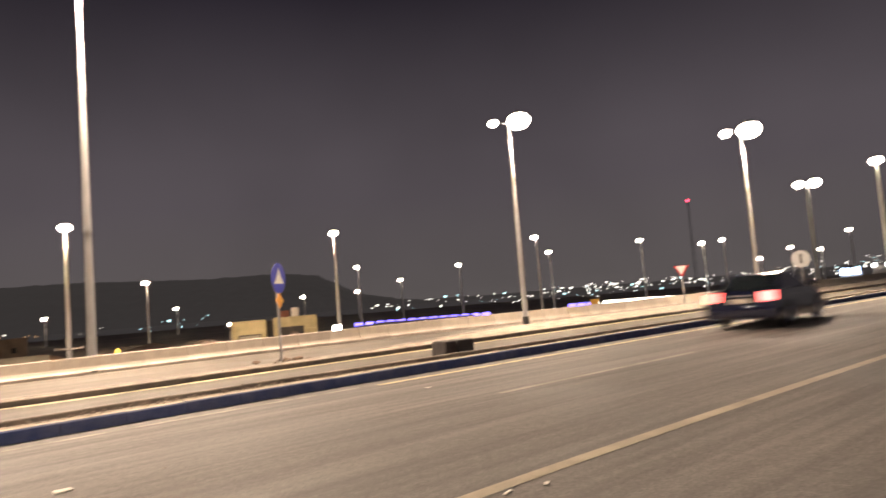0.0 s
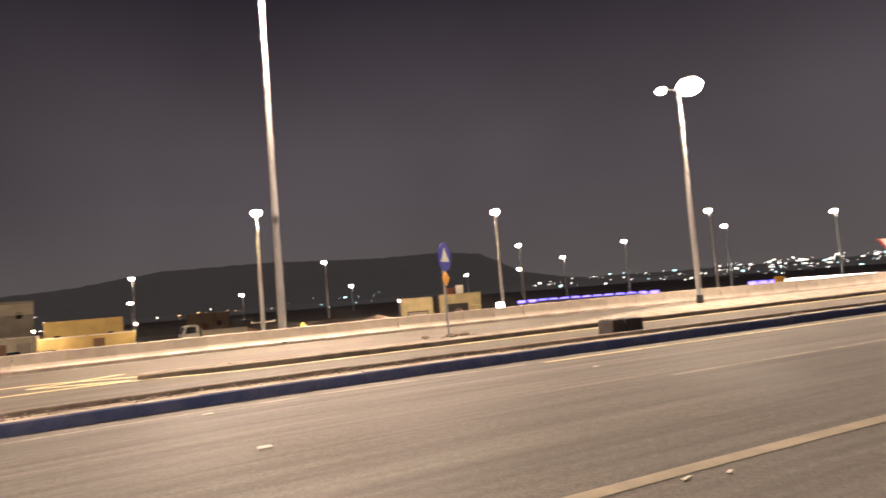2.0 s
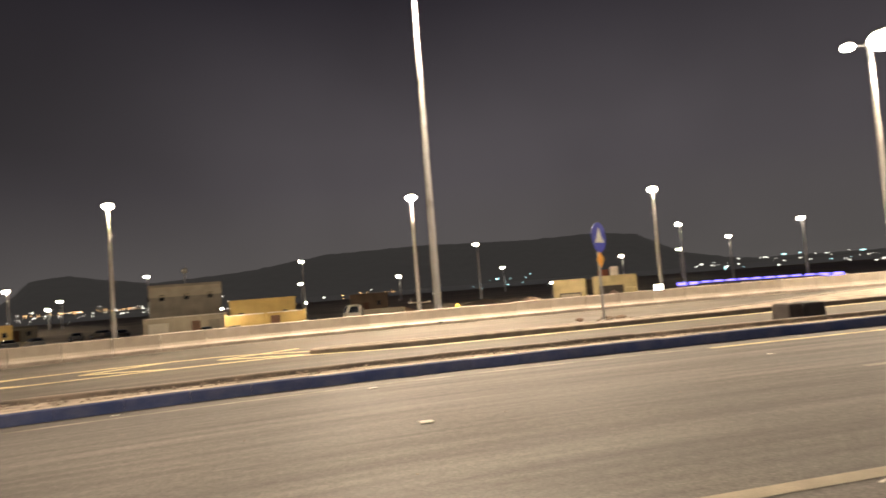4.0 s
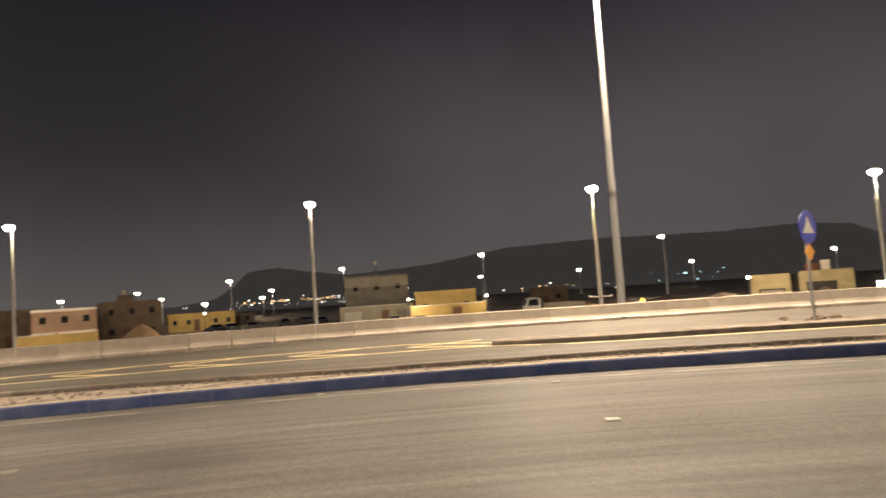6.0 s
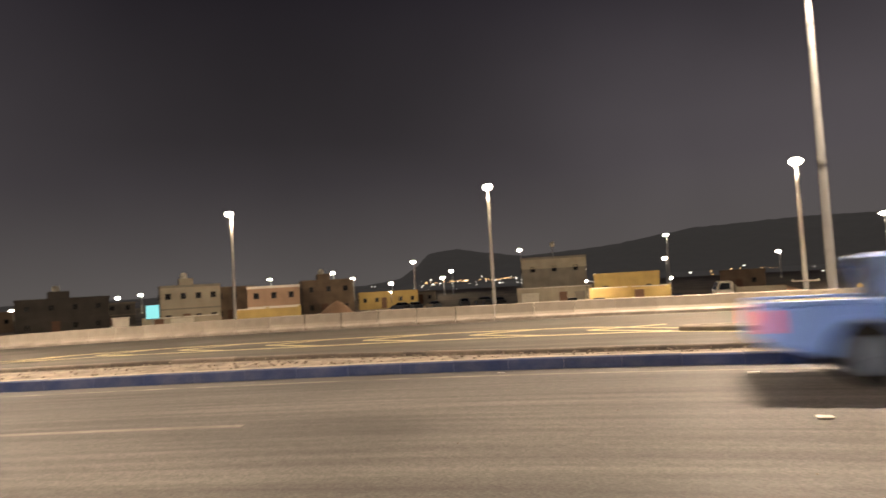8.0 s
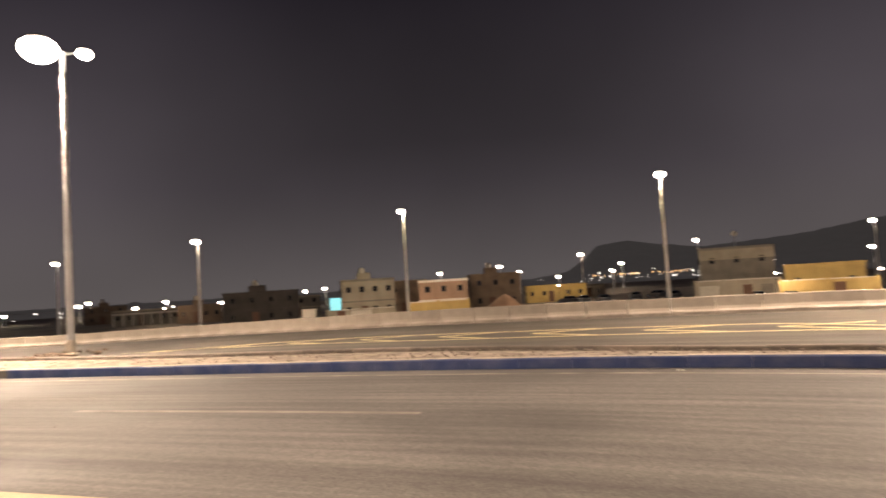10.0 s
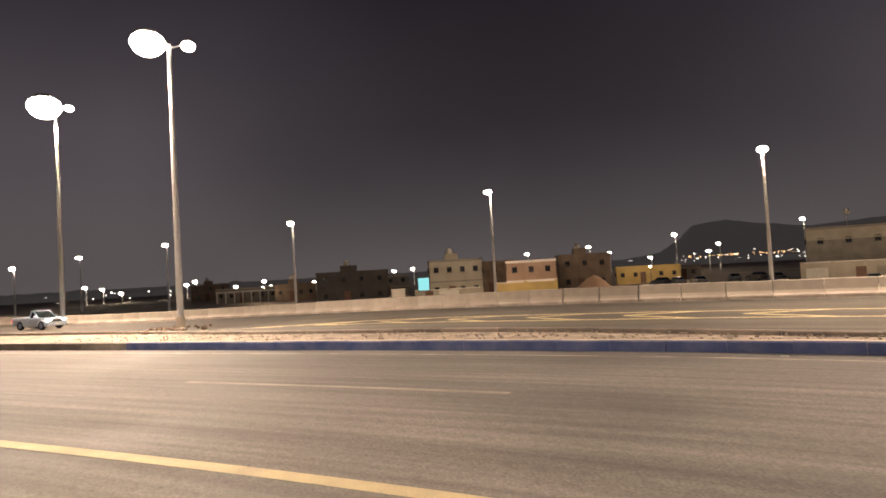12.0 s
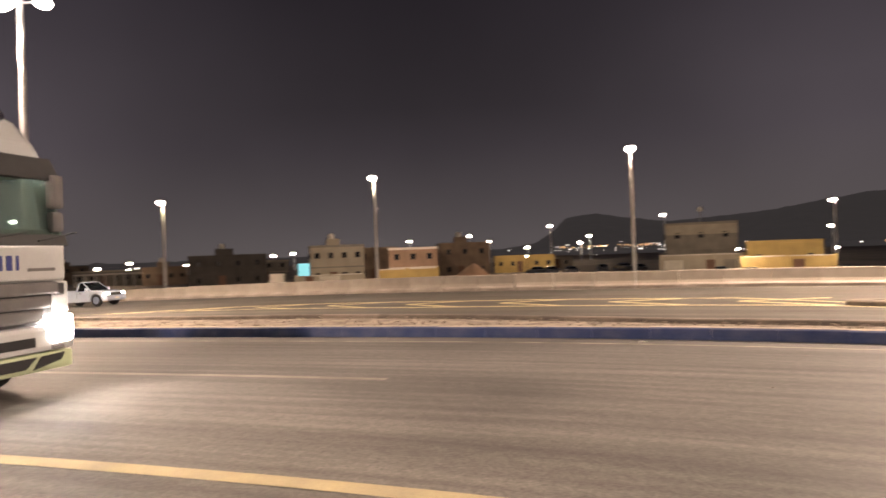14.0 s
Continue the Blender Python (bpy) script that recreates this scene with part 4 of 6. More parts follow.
def build_far_lights():
    """The lights of the town: small lamps, each a little lens, gathered by colour."""
    bands = (  # azimuth from, to, elevation from, to, how many, colour
        (-36, 8, -0.9, 0.15, 150, "white"), (-36, 6, -0.7, 0.3, 60, "teal"), (-38, -27, 0.1, 0.9, 26, "white"), (-38, -29, -0.2, 0.5, 14, "teal"), (-24, -8, -0.3, 0.4, 70, "white"), (46, 63, -0.9, 0.5, 95, "white"), (53, 61, -0.05, 0.14, 60, "orange"),
        (18, 26, -1.1, 0.3, 22, "teal"), (32, 37, -0.6, -0.1, 18, "orange"), (92, 117, -1.5, -0.2, 70, "white"), (98, 114, -1.6, -0.6, 22, "orange"), (60, 92, -0.9, 0.0, 22, "white"), (26, 46, -0.8, 0.1, 14, "white"))
    colours = {"white": ((1.0, 0.93, 0.82), 3.5), "teal": ((0.55, 0.95, 1.0), 3.0), "orange": ((1.0, 0.55, 0.22), 3.5)}
    sheets = {k: bmesh.new() for k in colours}
    rng = random.Random(5)
    for a0, a1, e0, e1, count, key in bands:
        for _ in range(count):
            az, el, dist = rng.uniform(a0, a1), e0 + (e1 - e0) * rng.random() ** 1.2, rng.uniform(280, 700)
            r = dist / 1145 * rng.choice((0.4, 0.5, 0.6, 0.8, 1.3)) * (0.62 if key == "orange" else 1.0)
            c = polar(az, dist, EYE + dist * math.tan(radians(el)))
            res = bmesh.ops.create_icosphere(sheets[key], subdivisions=1, radius=r, matrix=Matrix.Translation(c))
            wide = rng.choice((1.0, 1.4, 2.2))
            side = polar(az + 90, 1)
            for v in res["verts"]:
                q = v.co - c
                v.co = c + q + side * q.dot(side) * (wide - 1)
    for key, bm in sheets.items():
        col, st = colours[key]
        tagged(mesh_object("town_lights", bm, glow("town_light_" + key, col, st)), "scattered %s lights of the distant town" % key, "lights", kind="stuff")

    def strip(name, az0, az1, dist, z, height, material, label, pieces=1, fill=1.0):
        ob = empty(name, Matrix.Translation(polar((az0 + az1) / 2, dist, z)))
        o = ob.matrix_basis.translation
        for k in range(pieces):
            a = polar(az0 + (az1 - az0) * k / pieces, dist, z)
            b = polar(az0 + (az1 - az0) * (k + fill) / pieces, dist, z)
            bm = bmesh.new()
            L = (b - a).length
            box(bm, 0, L, -0.1, 0.1, -height / 2, height / 2, 0.03)
            part("tube", bm, material, ob).matrix_basis = Matrix.Translation(a - o) @ (b - a).to_track_quat("X", "Z").to_matrix().to_4x4()
        bm = bmesh.new()
        a, b = polar(az0, dist + 0.3, z), polar(az1, dist + 0.3, z)
        box(bm, 0, (b - a).length, -0.1, 0.1, land_at(a.x, a.y) - z - 0.3, 0.0, 0.02)
        part("wall", bm, CONCRETE, ob).matrix_basis = Matrix.Translation(a - o) @ (b - a).to_track_quat("X", "Z").to_matrix().to_4x4()
        return tagged(ob, label, "light strip")
    blue = glow("blue_light_tube", (0.16, 0.12, 1.0), 5.0)
    strip("light_strip", 8.2, -3.9, 118, -1.55, 0.45, blue, "broken row of violet-blue light tubes on a low wall", 13, 0.72)
    strip("light_strip", -10.5, -12.8, 118, -1.25, 0.5, blue, "short row of violet-blue light tubes on a low wall", 3, 0.8)
    strip("light_strip", -13.4, -20.4, 122, -1.35, 0.62, glow("white_light_tube", (1.0, 0.95, 0.85), 9.0), "long bright white light strip on a low wall", 1)
    strip("light_strip", -31.2, -32.6, 90, 1.0, 0.8, glow("blue_white_light_tube", (0.45, 0.62, 1.0), 9.0), "bright blue-white lit panel row beside the far road", 2, 0.8)
    strip("light_strip", -33.2, -37.5, 96, 1.5, 0.45, glow("white_street_tube", (0.95, 0.97, 1.0), 6.0), "row of white lit panels beside the far road", 5, 0.35)
    # a floodlight low behind the barrier
    p = polar(9.75, 62)
    g = land_at(p.x, p.y)
    ob = empty("floodlight", Matrix.Translation((p.x, p.y, g)) @ pose(0, 0, 0, 0, 0, 190))
    bm = bmesh.new()
    tube(bm, (0, 0, 0), (0, 0, -0.35 - g), 0.05, n=10)
    part("post", bm, GALV, ob)
    bm = bmesh.new()
    box(bm, -0.35, 0.35, -0.15, 0.0, -0.45 - g, 0.05 - g, 0.03)
    case = part("case", bm, TRIM_BLACK, ob)
    bm = bmesh.new()
    box(bm, -0.34, 0.34, 0.0, 0.04, -0.44 - g, 0.04 - g, 0.02)
    part("lens", bm, HEADLIGHT, case)
    tagged(ob, "bright white floodlight on a short post", "lamp")


# ---- signs and small things beside the road ----
def disc(bm, r, t, n=28):
    return lathe(bm, ((r - 0.008, -t / 2), (r, -t / 2 + 0.004), (r, t / 2 - 0.004), (r - 0.008, t / 2)), n, "y")


def build_signs():
    blue = mat("blue_sign_sheet", (0.02, 0.035, 0.50), 0.45, vary=0.1, bump=0)
    white = mat("white_sign_sheet", (0.8, 0.8, 0.78), 0.45, vary=0.08, bump=0)
    amber = mat("amber_sign_sheet", (0.75, 0.36, 0.03), 0.45, vary=0.1, bump=0)
    red = mat("red_sign_sheet", (0.55, 0.02, 0.02), 0.45, vary=0.1, bump=0)
    # round blue sign with a white arrow and an amber plate, turned half away
    p = spot(11.5, 8.6)
    ob = empty("traffic_sign", Matrix.Translation(p) @ pose(0, 0, 0, 0, 0, 14.4 + 180 + 64))
    bm = bmesh.new()
    tube(bm, (0, 0, 0), (0, 0, 3.3), 0.045, n=12)
    part("post", bm, GALV, ob)
    bm = bmesh.new()
    disc(bm, 0.52, 0.02)
    plate = part("disc", bm, blue, ob)
    plate.matrix_basis = Matrix.Translation((0, 0.07, 2.82))
    bm = bmesh.new()
    vs = [bm.verts.new((x, y, z)) for y in (0.012, 0.020) for x, z in ((-0.34, -0.18), (0.34, -0.18), (0.16, 0.05), (0.0, 0.34), (-0.16, 0.05))]
    bm.faces.new(vs[:5])
    bm.faces.new(vs[5:])
    for i in range(5):
        bm.faces.new((vs[i], vs[(i + 1) % 5], vs[5 + (i + 1) % 5], vs[5 + i]))
    bmesh.ops.recalc_face_normals(bm, faces=bm.faces)
    part("arrow", bm, white, plate)
    bm = bmesh.new()
    box(bm, -0.20, 0.20, -0.01, 0.01, -0.20, 0.20, 0.02)
    part("amber_plate", bm, amber, ob).matrix_basis = pose(0, 0.07, 2.06, 0, 45, 0)
    tagged(ob, "round blue sign with a white arrow over an amber plate", "traffic sign")
    # yield sign
    p = polar(-19.9, 44)
    ob = empty("traffic_sign", Matrix.Translation((p.x, p.y, 0)) @ pose(0, 0, 0, 0, 0, 180 - 19.9))
    bm = bmesh.new()
    tube(bm, (0, 0, -0.1), (0, 0, 2.5), 0.045, n=12)
    part("post", bm, GALV, ob)
    for nm, k, y, m in (("triangle", 1.0, 0.06, red), ("field", 0.68, 0.075, white)):
        bm = bmesh.new()
        pts = [(0.46 * k, 0.22 + 0.14 * (k - 1) * -1 - (0.06 if k < 1 else 0)), (-0.46 * k, 0.22 + 0.14 * (k - 1) * -1 - (0.06 if k < 1 else 0)), (0, -0.52 * k - 0.02)]
        f = [bm.verts.new((x, y, z)) for x, z in pts]
        b = [bm.verts.new((x, y - 0.012, z)) for x, z in pts]
        bm.faces.new(f)
        bm.faces.new(b[::-1])
        for i in range(3):
            bm.faces.new((f[i], f[(i + 1) % 3], b[(i + 1) % 3], b[i]))
        bmesh.ops.recalc_face_normals(bm, faces=bm.faces)
        part(nm, bm, m, ob).matrix_basis = Matrix.Translation((0, 0, 2.32))
    tagged(ob, "red and white triangular yield sign on a post", "traffic sign")
    # round white sign
    p = polar(-28.6, 33)
    ob = empty("traffic_sign", Matrix.Translation((p.x, p.y, 0)) @ pose(0, 0, 0, 0, 0, 180 - 28.6))
    bm = bmesh.new()
    tube(bm, (0, 0, -0.1), (0, 0, 2.4), 0.045, n=12)
    part("post", bm, GALV, ob)
    bm = bmesh.new()
    disc(bm, 0.38, 0.02)
    plate = part("disc", bm, white, ob)
    plate.matrix_basis = Matrix.Translation((0, 0.06, 2.14))
    bm = bmesh.new()
    box(bm, -0.05, 0.05, 0.011, 0.018, -0.2, 0.22)
    part("bar", bm, mat("grey_sign_mark", (0.25, 0.24, 0.23), 0.5), plate)
    tagged(ob, "round white sign with a grey upright bar", "traffic sign")
    # radio mast with a red light
    p = polar(-21.04, 420)
    top = EYE + 420 * math.tan(radians(6.37))
    ob = empty("radio_mast", Matrix.Translation((p.x, p.y, -3)))
    for sx, sy in ((-1, -1), (1, -1), (0, 1)):
        bm = bmesh.new()
        tube(bm, (sx * 1.2, sy * 1.2, 0), (sx * 0.3, sy * 0.3, top + 3), 0.09, n=6)
        part("leg", bm, DARK_STEEL, ob)
    for k in range(12):
        u0, u1 = k / 12, (k + 1) / 12
        bm = bmesh.new()
        r0, r1 = 1.2 - 0.9 * u0, 1.2 - 0.9 * u1
        tube(bm, (-r0, -r0, (top + 3) * u0), (r1, -r1, (top + 3) * u1), 0.06, n=5)
        tube(bm, (r0, -r0, (top + 3) * u0), (0, r1, (top + 3) * u1), 0.06, n=5)
        part("brace", bm, DARK_STEEL, ob)
    bm = bmesh.new()
    lathe(bm, ((0.5, 0), (0.9, 0.3), (0.9, 1.0), (0.4, 1.4)), 12)
    part("beacon", bm, glow("red_beacon", (1.0, 0.05, 0.10), 5.0), ob).matrix_basis = Matrix.Translation((0, 0, top + 3))
    tagged(ob, "thin lattice radio mast with a red warning light", "mast")


def build_litter():
    """Concrete blocks on the median and scraps on the asphalt."""
    for s, d, w, m, lab, turn in ((13.7, 2.45, 0.45, SOOTY, "brown-grey concrete block beside the median", 4), (14.25, 2.4, 0.58, TRIM_BLACK, "dark stained concrete block beside the median", -6)):
        bm = bmesh.new()
        box(bm, -w / 2, w / 2, -0.33, 0.33, 0, 0.47, 0.07, 0.93)
        ob = mesh_object("concrete_block", bm, m)
        ob.matrix_basis = Matrix.Translation(spot(s, d, 0.0)) @ pose(0, 0, 0, 0, 0, math.degrees(heading(s)) + turn)
        tagged(ob, lab, "concrete block", "blocks by the median")
    card = mat("white_card", (0.72, 0.69, 0.62), 0.8, vary=0.2, scale=8)
    scrap = [(2.90, -4.16, 0.17, 0.13), (2.75, -1.0, 0.16, 0.07), (-1.3, -0.35, 0.12, 0.05), (9.6, -2.2, 0.10, 0.07), (5.67, -8.1, 0.11, 0.035), (6.08, -8.2, 0.07, 0.04)]
    for s, d, w, t in scrap:
        bm = bmesh.new()
        box(bm, -w / 2, w / 2, -t / 2, t / 2, 0, 0.09 * w, 0.03 * w)
        for v in bm.verts:
            v.co.z += 0.012 * noise.noise(v.co * 9 + Vector((s, d, 0))) + 0.012 * (v.co.x / w) ** 2
            v.co.z = max(v.co.z, 0)
        ob = mesh_object("scrap", bm, card)
        ob.matrix_basis = Matrix.Translation(spot(s, d, 0.0)) @ pose(0, 0, 0, 0, 0, math.degrees(heading(s)) + s * 31 % 70 - 20)
        tagged(ob, "flat crumpled white scrap lying on the asphalt", "litter", "scraps on the road")
    bm = bmesh.new()
    for k in range(110):
        s, d = random.uniform(-14, 22), random.choice((random.uniform(-0.5, -0.05), random.uniform(-12, -7.8), random.uniform(-7, -1)))
        r = random.uniform(0.005, 0.012)
        bmesh.ops.create_icosphere(bm, subdivisions=1, radius=r, matrix=Matrix.Translation(spot(s, d, r * 0.4)) @ pose(0, 0, 0, random.uniform(0, 90), 0, random.uniform(0, 90)) @ Matrix.Diagonal((1, 0.8, 0.6, 1)))
    for k in range(1500):
        s = random.uniform(-22, 24)
        d, r = random.uniform(0.32, median_back(s) - 0.25), random.uniform(0.015, 0.04)
        bmesh.ops.create_icosphere(bm, subdivisions=1, radius=r, matrix=Matrix.Translation(spot(s, d, 0.11 + r * 0.3)) @ pose(0, 0, 0, random.uniform(0, 90), 0, random.uniform(0, 90)) @ Matrix.Diagonal((1.2, 0.8, 0.7, 1)))
    tagged(mesh_object("gravel", bm, STONE), "loose grit scattered over the asphalt", "gravel", kind="stuff")
    bm = bmesh.new()
    c = spot(-20.6, 4.7)
    for k in range(30):
        r = random.uniform(0.05, 0.16)
        p = c + Vector((random.gauss(0, 0.7), random.gauss(0, 0.7), 0.12))
        bmesh.ops.create_icosphere(bm, subdivisions=1, radius=r, matrix=Matrix.Translation(p) @ pose(0, 0, 0, random.uniform(0, 90), 0, random.uniform(0, 90)) @ Matrix.Diagonal((1.2, 0.8, 0.5, 1)))
    c = spot(11.5, 8.6)
    for k in range(16):
        r = random.uniform(0.05, 0.15)
        p = c + Vector((random.gauss(0, 0.45), random.gauss(0, 0.45), r * 0.2))
        bmesh.ops.create_icosphere(bm, subdivisions=1, radius=r, matrix=Matrix.Translation(p) @ pose(0, 0, 0, random.uniform(0, 90), 0, random.uniform(0, 90)) @ Matrix.Diagonal((1.2, 0.8, 0.5, 1)))
    tagged(mesh_object("rubble", bm, SAND_DARK), "broken rubble round the feet of a lamp and a sign", "rubble", kind="stuff")


# ---- vehicles: x forwards, y to the left, the origin on the road under the middle ----
def wheel(car, x, y, r, width, rim=RIM_METAL, spokes=5):
    """A wheel on its axle: tyre, with a spoked rim and hub inside."""
    bm = bmesh.new()
    w = width / 2
    lathe(bm, ((r * 0.64, -w * 0.9), (r * 0.93, -w), (r, -w * 0.7), (r, w * 0.7), (r * 0.93, w), (r * 0.64, w * 0.9)), 28, "y")
    tyre = part("wheel", bm, RUBBER, car, smooth_faces=False)
    tyre.matrix_basis = Matrix.Translation((x, y, r))
    out = 1 if y > 0 else -1
    bm = bmesh.new()
    lathe(bm, ((r * 0.64, out * w * 0.93), (r * 0.58, out * w * 0.95), (r * 0.55, out * w * 0.55), (r * 0.10, out * w * 0.5)), 24, "y")
    for k in range(spokes):
        t = 2 * math.pi * k / spokes
        a = Vector((math.cos(t), 0, math.sin(t)))
        tube(bm, a * r * 0.1 + Vector((0, out * w * 0.8, 0)), a * r * 0.58 + Vector((0, out * w * 0.8, 0)), r * 0.09, r * 0.075, 6)
    tube(bm, (0, out * w * 0.4, 0), (0, out * w * 0.92, 0), r * 0.14, r * 0.12, 12)
    part("rim", bm, rim, tyre)
    return tyre


def panel(car, name, pts, material, thick=0.012, label=""):
    """A flat plate through four corners, with a little thickness."""
    bm = bmesh.new()
    p = [Vector(q) for q in pts]
    nrm = (p[1] - p[0]).cross(p[-1] - p[0]).normalized() * thick
    a, b = [bm.verts.new(q + nrm) for q in p], [bm.verts.new(q - nrm) for q in p]
    bm.faces.new(a)
    bm.faces.new(b[::-1])
    k = len(p)
    for i in range(k):
        bm.faces.new((a[i], b[i], b[(i + 1) % k], a[(i + 1) % k]))
    bmesh.ops.recalc_face_normals(bm, faces=bm.faces)
    return part(name, bm, material, car, label)


def blocks(car, name, material, *dims, bevel=0.02, label=""):
    bm = bmesh.new()
    for q in dims:
        box(bm, *q, bevel)
    return part(name, bm, material, car, label)


def pickup_truck(body_paint, label, length=5.7, wb=3.55, single=False):
    """A pickup: body with wheel arches, cab with glass all round, an open bed, lamps, mirrors and bumpers."""
    car = empty("pickup_truck")
    W, r = 1.84, 0.41
    xf, xr = wb / 2 + 0.10, -wb / 2 + 0.10
    front, back = xf + 0.92, xf + 0.92 - length
    ar = r + 0.08
    low, belt = 0.32, 1.08
    cab_back = xr + (0.22 if not single else 1.35)
    cowl = xf - 0.42
    outline = [(back, 0.55), (back + 0.03, belt - 0.02), (cab_back, belt), (cowl, belt + 0.02), (front - 0.75, belt + 0.0), (front - 0.18, belt - 0.10), (front - 0.02, belt - 0.26), (front, 0.60), (front - 0.05, low + 0.02)]
    outline += [(xf + ar, low)] + arc(xf, r, ar, 8, 172) + [(xf - ar, low), (xr + ar, low)] + arc(xr, r, ar, 8, 172) + [(xr - ar, low + 0.05)]
    bm = bmesh.new()
    side_shape(bm, outline, W, W * 0.96, 0.5, 1.1, 0.045)
    body = part("body", bm, body_paint, car)
    # the bed: a dark floor and inner walls sunk behind the cab
    blocks(car, "bed", TRIM_BLACK, (back + 0.10, cab_back - 0.12, -W / 2 + 0.14, W / 2 - 0.14, belt - 0.05, belt + 0.012), bevel=0.005)
    blocks(car, "bed_rail", body_paint, (back + 0.04, cab_back - 0.02, W / 2 - 0.13, W / 2 - 0.03, belt - 0.02, belt + 0.055), (back + 0.04, cab_back - 0.02, -W / 2 + 0.03, -W / 2 + 0.13, belt - 0.02, belt + 0.055), (back + 0.01, back + 0.07, -W / 2 + 0.04, W / 2 - 0.04, belt - 0.05, belt + 0.055))
    top = 1.74
    b0, b1, t0, t1 = cab_back, cowl, cab_back + 0.16, cowl - (0.78 if single else 1.10)
    z0 = belt - 0.01
    # roof, pillars and glass
    wt = W * 0.40
    wbt = W * 0.475
    bm = bmesh.new()
    side_shape(bm, [(t0 - 0.03, top - 0.07), (t0 + 0.12, top), (t1 - 0.18, top + 0.01), (t1 + 0.04, top - 0.07)], wt * 2 + 0.05, wt * 2 - 0.08, top - 0.07, top, 0.02)
    part("roof", bm, body_paint, car)
    mid = (t0 + t1) / 2 - 0.1
    posts = [(b0, t0, 0.13), (b1, t1, 0.07)] if single else [(b0 + 0.36, t0 + 0.29, 0.74), (b1, t1, 0.06)]
    for sy in (1, -1):
        for xb, xt, w in posts:
            panel(car, "pillar", [(xb - w / 2, sy * wbt, z0), (xb + w / 2, sy * wbt, z0), (xt + w / 2, sy * wt, top - 0.05), (xt - w / 2, sy * wt, top - 0.05)], body_paint, 0.035)
        spans = [(b0 + 0.07, b1 - 0.05, t0 + 0.06, t1 - 0.04)] if single else [(b0 + 0.74, b1 - 0.05, t0 + 0.67, t1 - 0.04)]
        for xb0, xb1, xt0, xt1 in spans:
            panel(car, "side_window", [(xb0, sy * (wbt - 0.005), z0), (xb1, sy * (wbt - 0.005), z0), (xt1, sy * (wt - 0.005), top - 0.06), (xt0, sy * (wt - 0.005), top - 0.06)], (CAR_GLASS if single else SEE_GLASS), 0.006)
        # door seams, handles and mirror
        for xd in ([mid + 0.02, b1 - 0.02, b0 + 0.02] if not single else [b1 - 0.05, b0 + 0.05]):
            blocks(car, "door_seam", TRIM_BLACK, (xd - 0.006, xd + 0.006, sy * W / 2 - 0.006, sy * W / 2 + 0.003, low + 0.10, belt - 0.06), bevel=0.0)
        for xd in ((mid - 0.22, b0 + 0.25) if not single else (b0 + 0.25,)):
            blocks(car, "door_handle", CHROME, (xd - 0.02, xd + 0.24, sy * (W / 2 - 0.005) - 0.02, sy * (W / 2 - 0.005) + 0.02, belt - 0.17, belt - 0.13), bevel=0.01)
        blocks(car, "mirror", body_paint, (b1 - 0.32, b1 - 0.16, sy * (W / 2 + 0.10) - 0.10, sy * (W / 2 + 0.10) + 0.10, belt + 0.03, belt + 0.22), bevel=0.04)
        if single:
            blocks(car, "side_step", TRIM_BLACK, (xr + ar + 0.05, xf - ar - 0.05, sy * (W / 2 - 0.04) - 0.07, sy * (W / 2 - 0.04) + 0.07, 0.26, 0.31), bevel=0.02)
        blocks(car, "headlight", HEADLIGHT, (front - 0.34, front - 0.02, sy * (W / 2 - 0.19) - 0.18, sy * (W / 2 - 0.19) + 0.178, 0.72, 0.90), bevel=0.05, label="lit white headlight")
        blocks(car, "tail_light", TAIL_DIM, (back - 0.012, back + 0.10, sy * (W / 2 - 0.075) - 0.075, sy * (W / 2 - 0.075) + 0.078, 0.72, 1.02), bevel=0.02, label="red tail light")
        for xw in (xf, xr):
            bm = bmesh.new()
            pts = arc(xw, r, ar + 0.05, 6, 174, 14) + arc(xw, r, ar - 0.005, 174, 6, 14)
            side_shape(bm, pts, 0.05, y_mid=sy * (W / 2 + 0.0), bevel=0.008)
            part("wheel_arch", bm, body_paint, car)
    panel(car, "windscreen", [(b1 + 0.02, -wbt + 0.04, z0 + 0.01), (b1 + 0.02, wbt - 0.04, z0 + 0.01), (t1 + 0.01, wt - 0.03, top - 0.06), (t1 + 0.01, -wt + 0.03, top - 0.06)], (CAR_GLASS if single else SEE_GLASS), 0.006)
    panel(car, "rear_window", [(b0 - 0.03, wbt - 0.06, z0 + 0.06), (b0 - 0.03, -wbt + 0.06, z0 + 0.06), (t0 - 0.01, -wt + 0.05, top - 0.06), (t0 - 0.01, wt - 0.05, top - 0.06)], (CAR_GLASS if single else SEE_GLASS), 0.006)
    # inside: dashboard and seats
    blocks(car, "dashboard", TRIM_BLACK, (b1 - 0.40, b1 - 0.03, -W / 2 + 0.12, W / 2 - 0.12, z0 - 0.1, z0 + 0.05), bevel=0.04)
    for sy in (0.38, -0.38):
        blocks(car, "seat", TRIM_BLACK, (b1 - 1.28, b1 - 1.12, sy - 0.25, sy + 0.25, z0 - 0.4, z0 + 0.22), (b1 - 1.26, b1 - 1.16, sy - 0.12, sy + 0.12, z0 + 0.24, z0 + 0.44), bevel=0.04)
    blocks(car, "grille", TRIM_BLACK, (front - 0.06, front + 0.015, -0.48, 0.48, 0.70, 0.92), bevel=0.02)
    blocks(car, "grille_bar", CHROME, (front, front + 0.03, -0.47, 0.47, 0.84, 0.87), (front, front + 0.03, -0.47, 0.47, 0.76, 0.79), bevel=0.008)
    blocks(car, "front_bumper", body_paint, (front - 0.25, front + 0.07, -W / 2 + 0.02, W / 2 - 0.02, 0.40, 0.63), bevel=0.06)
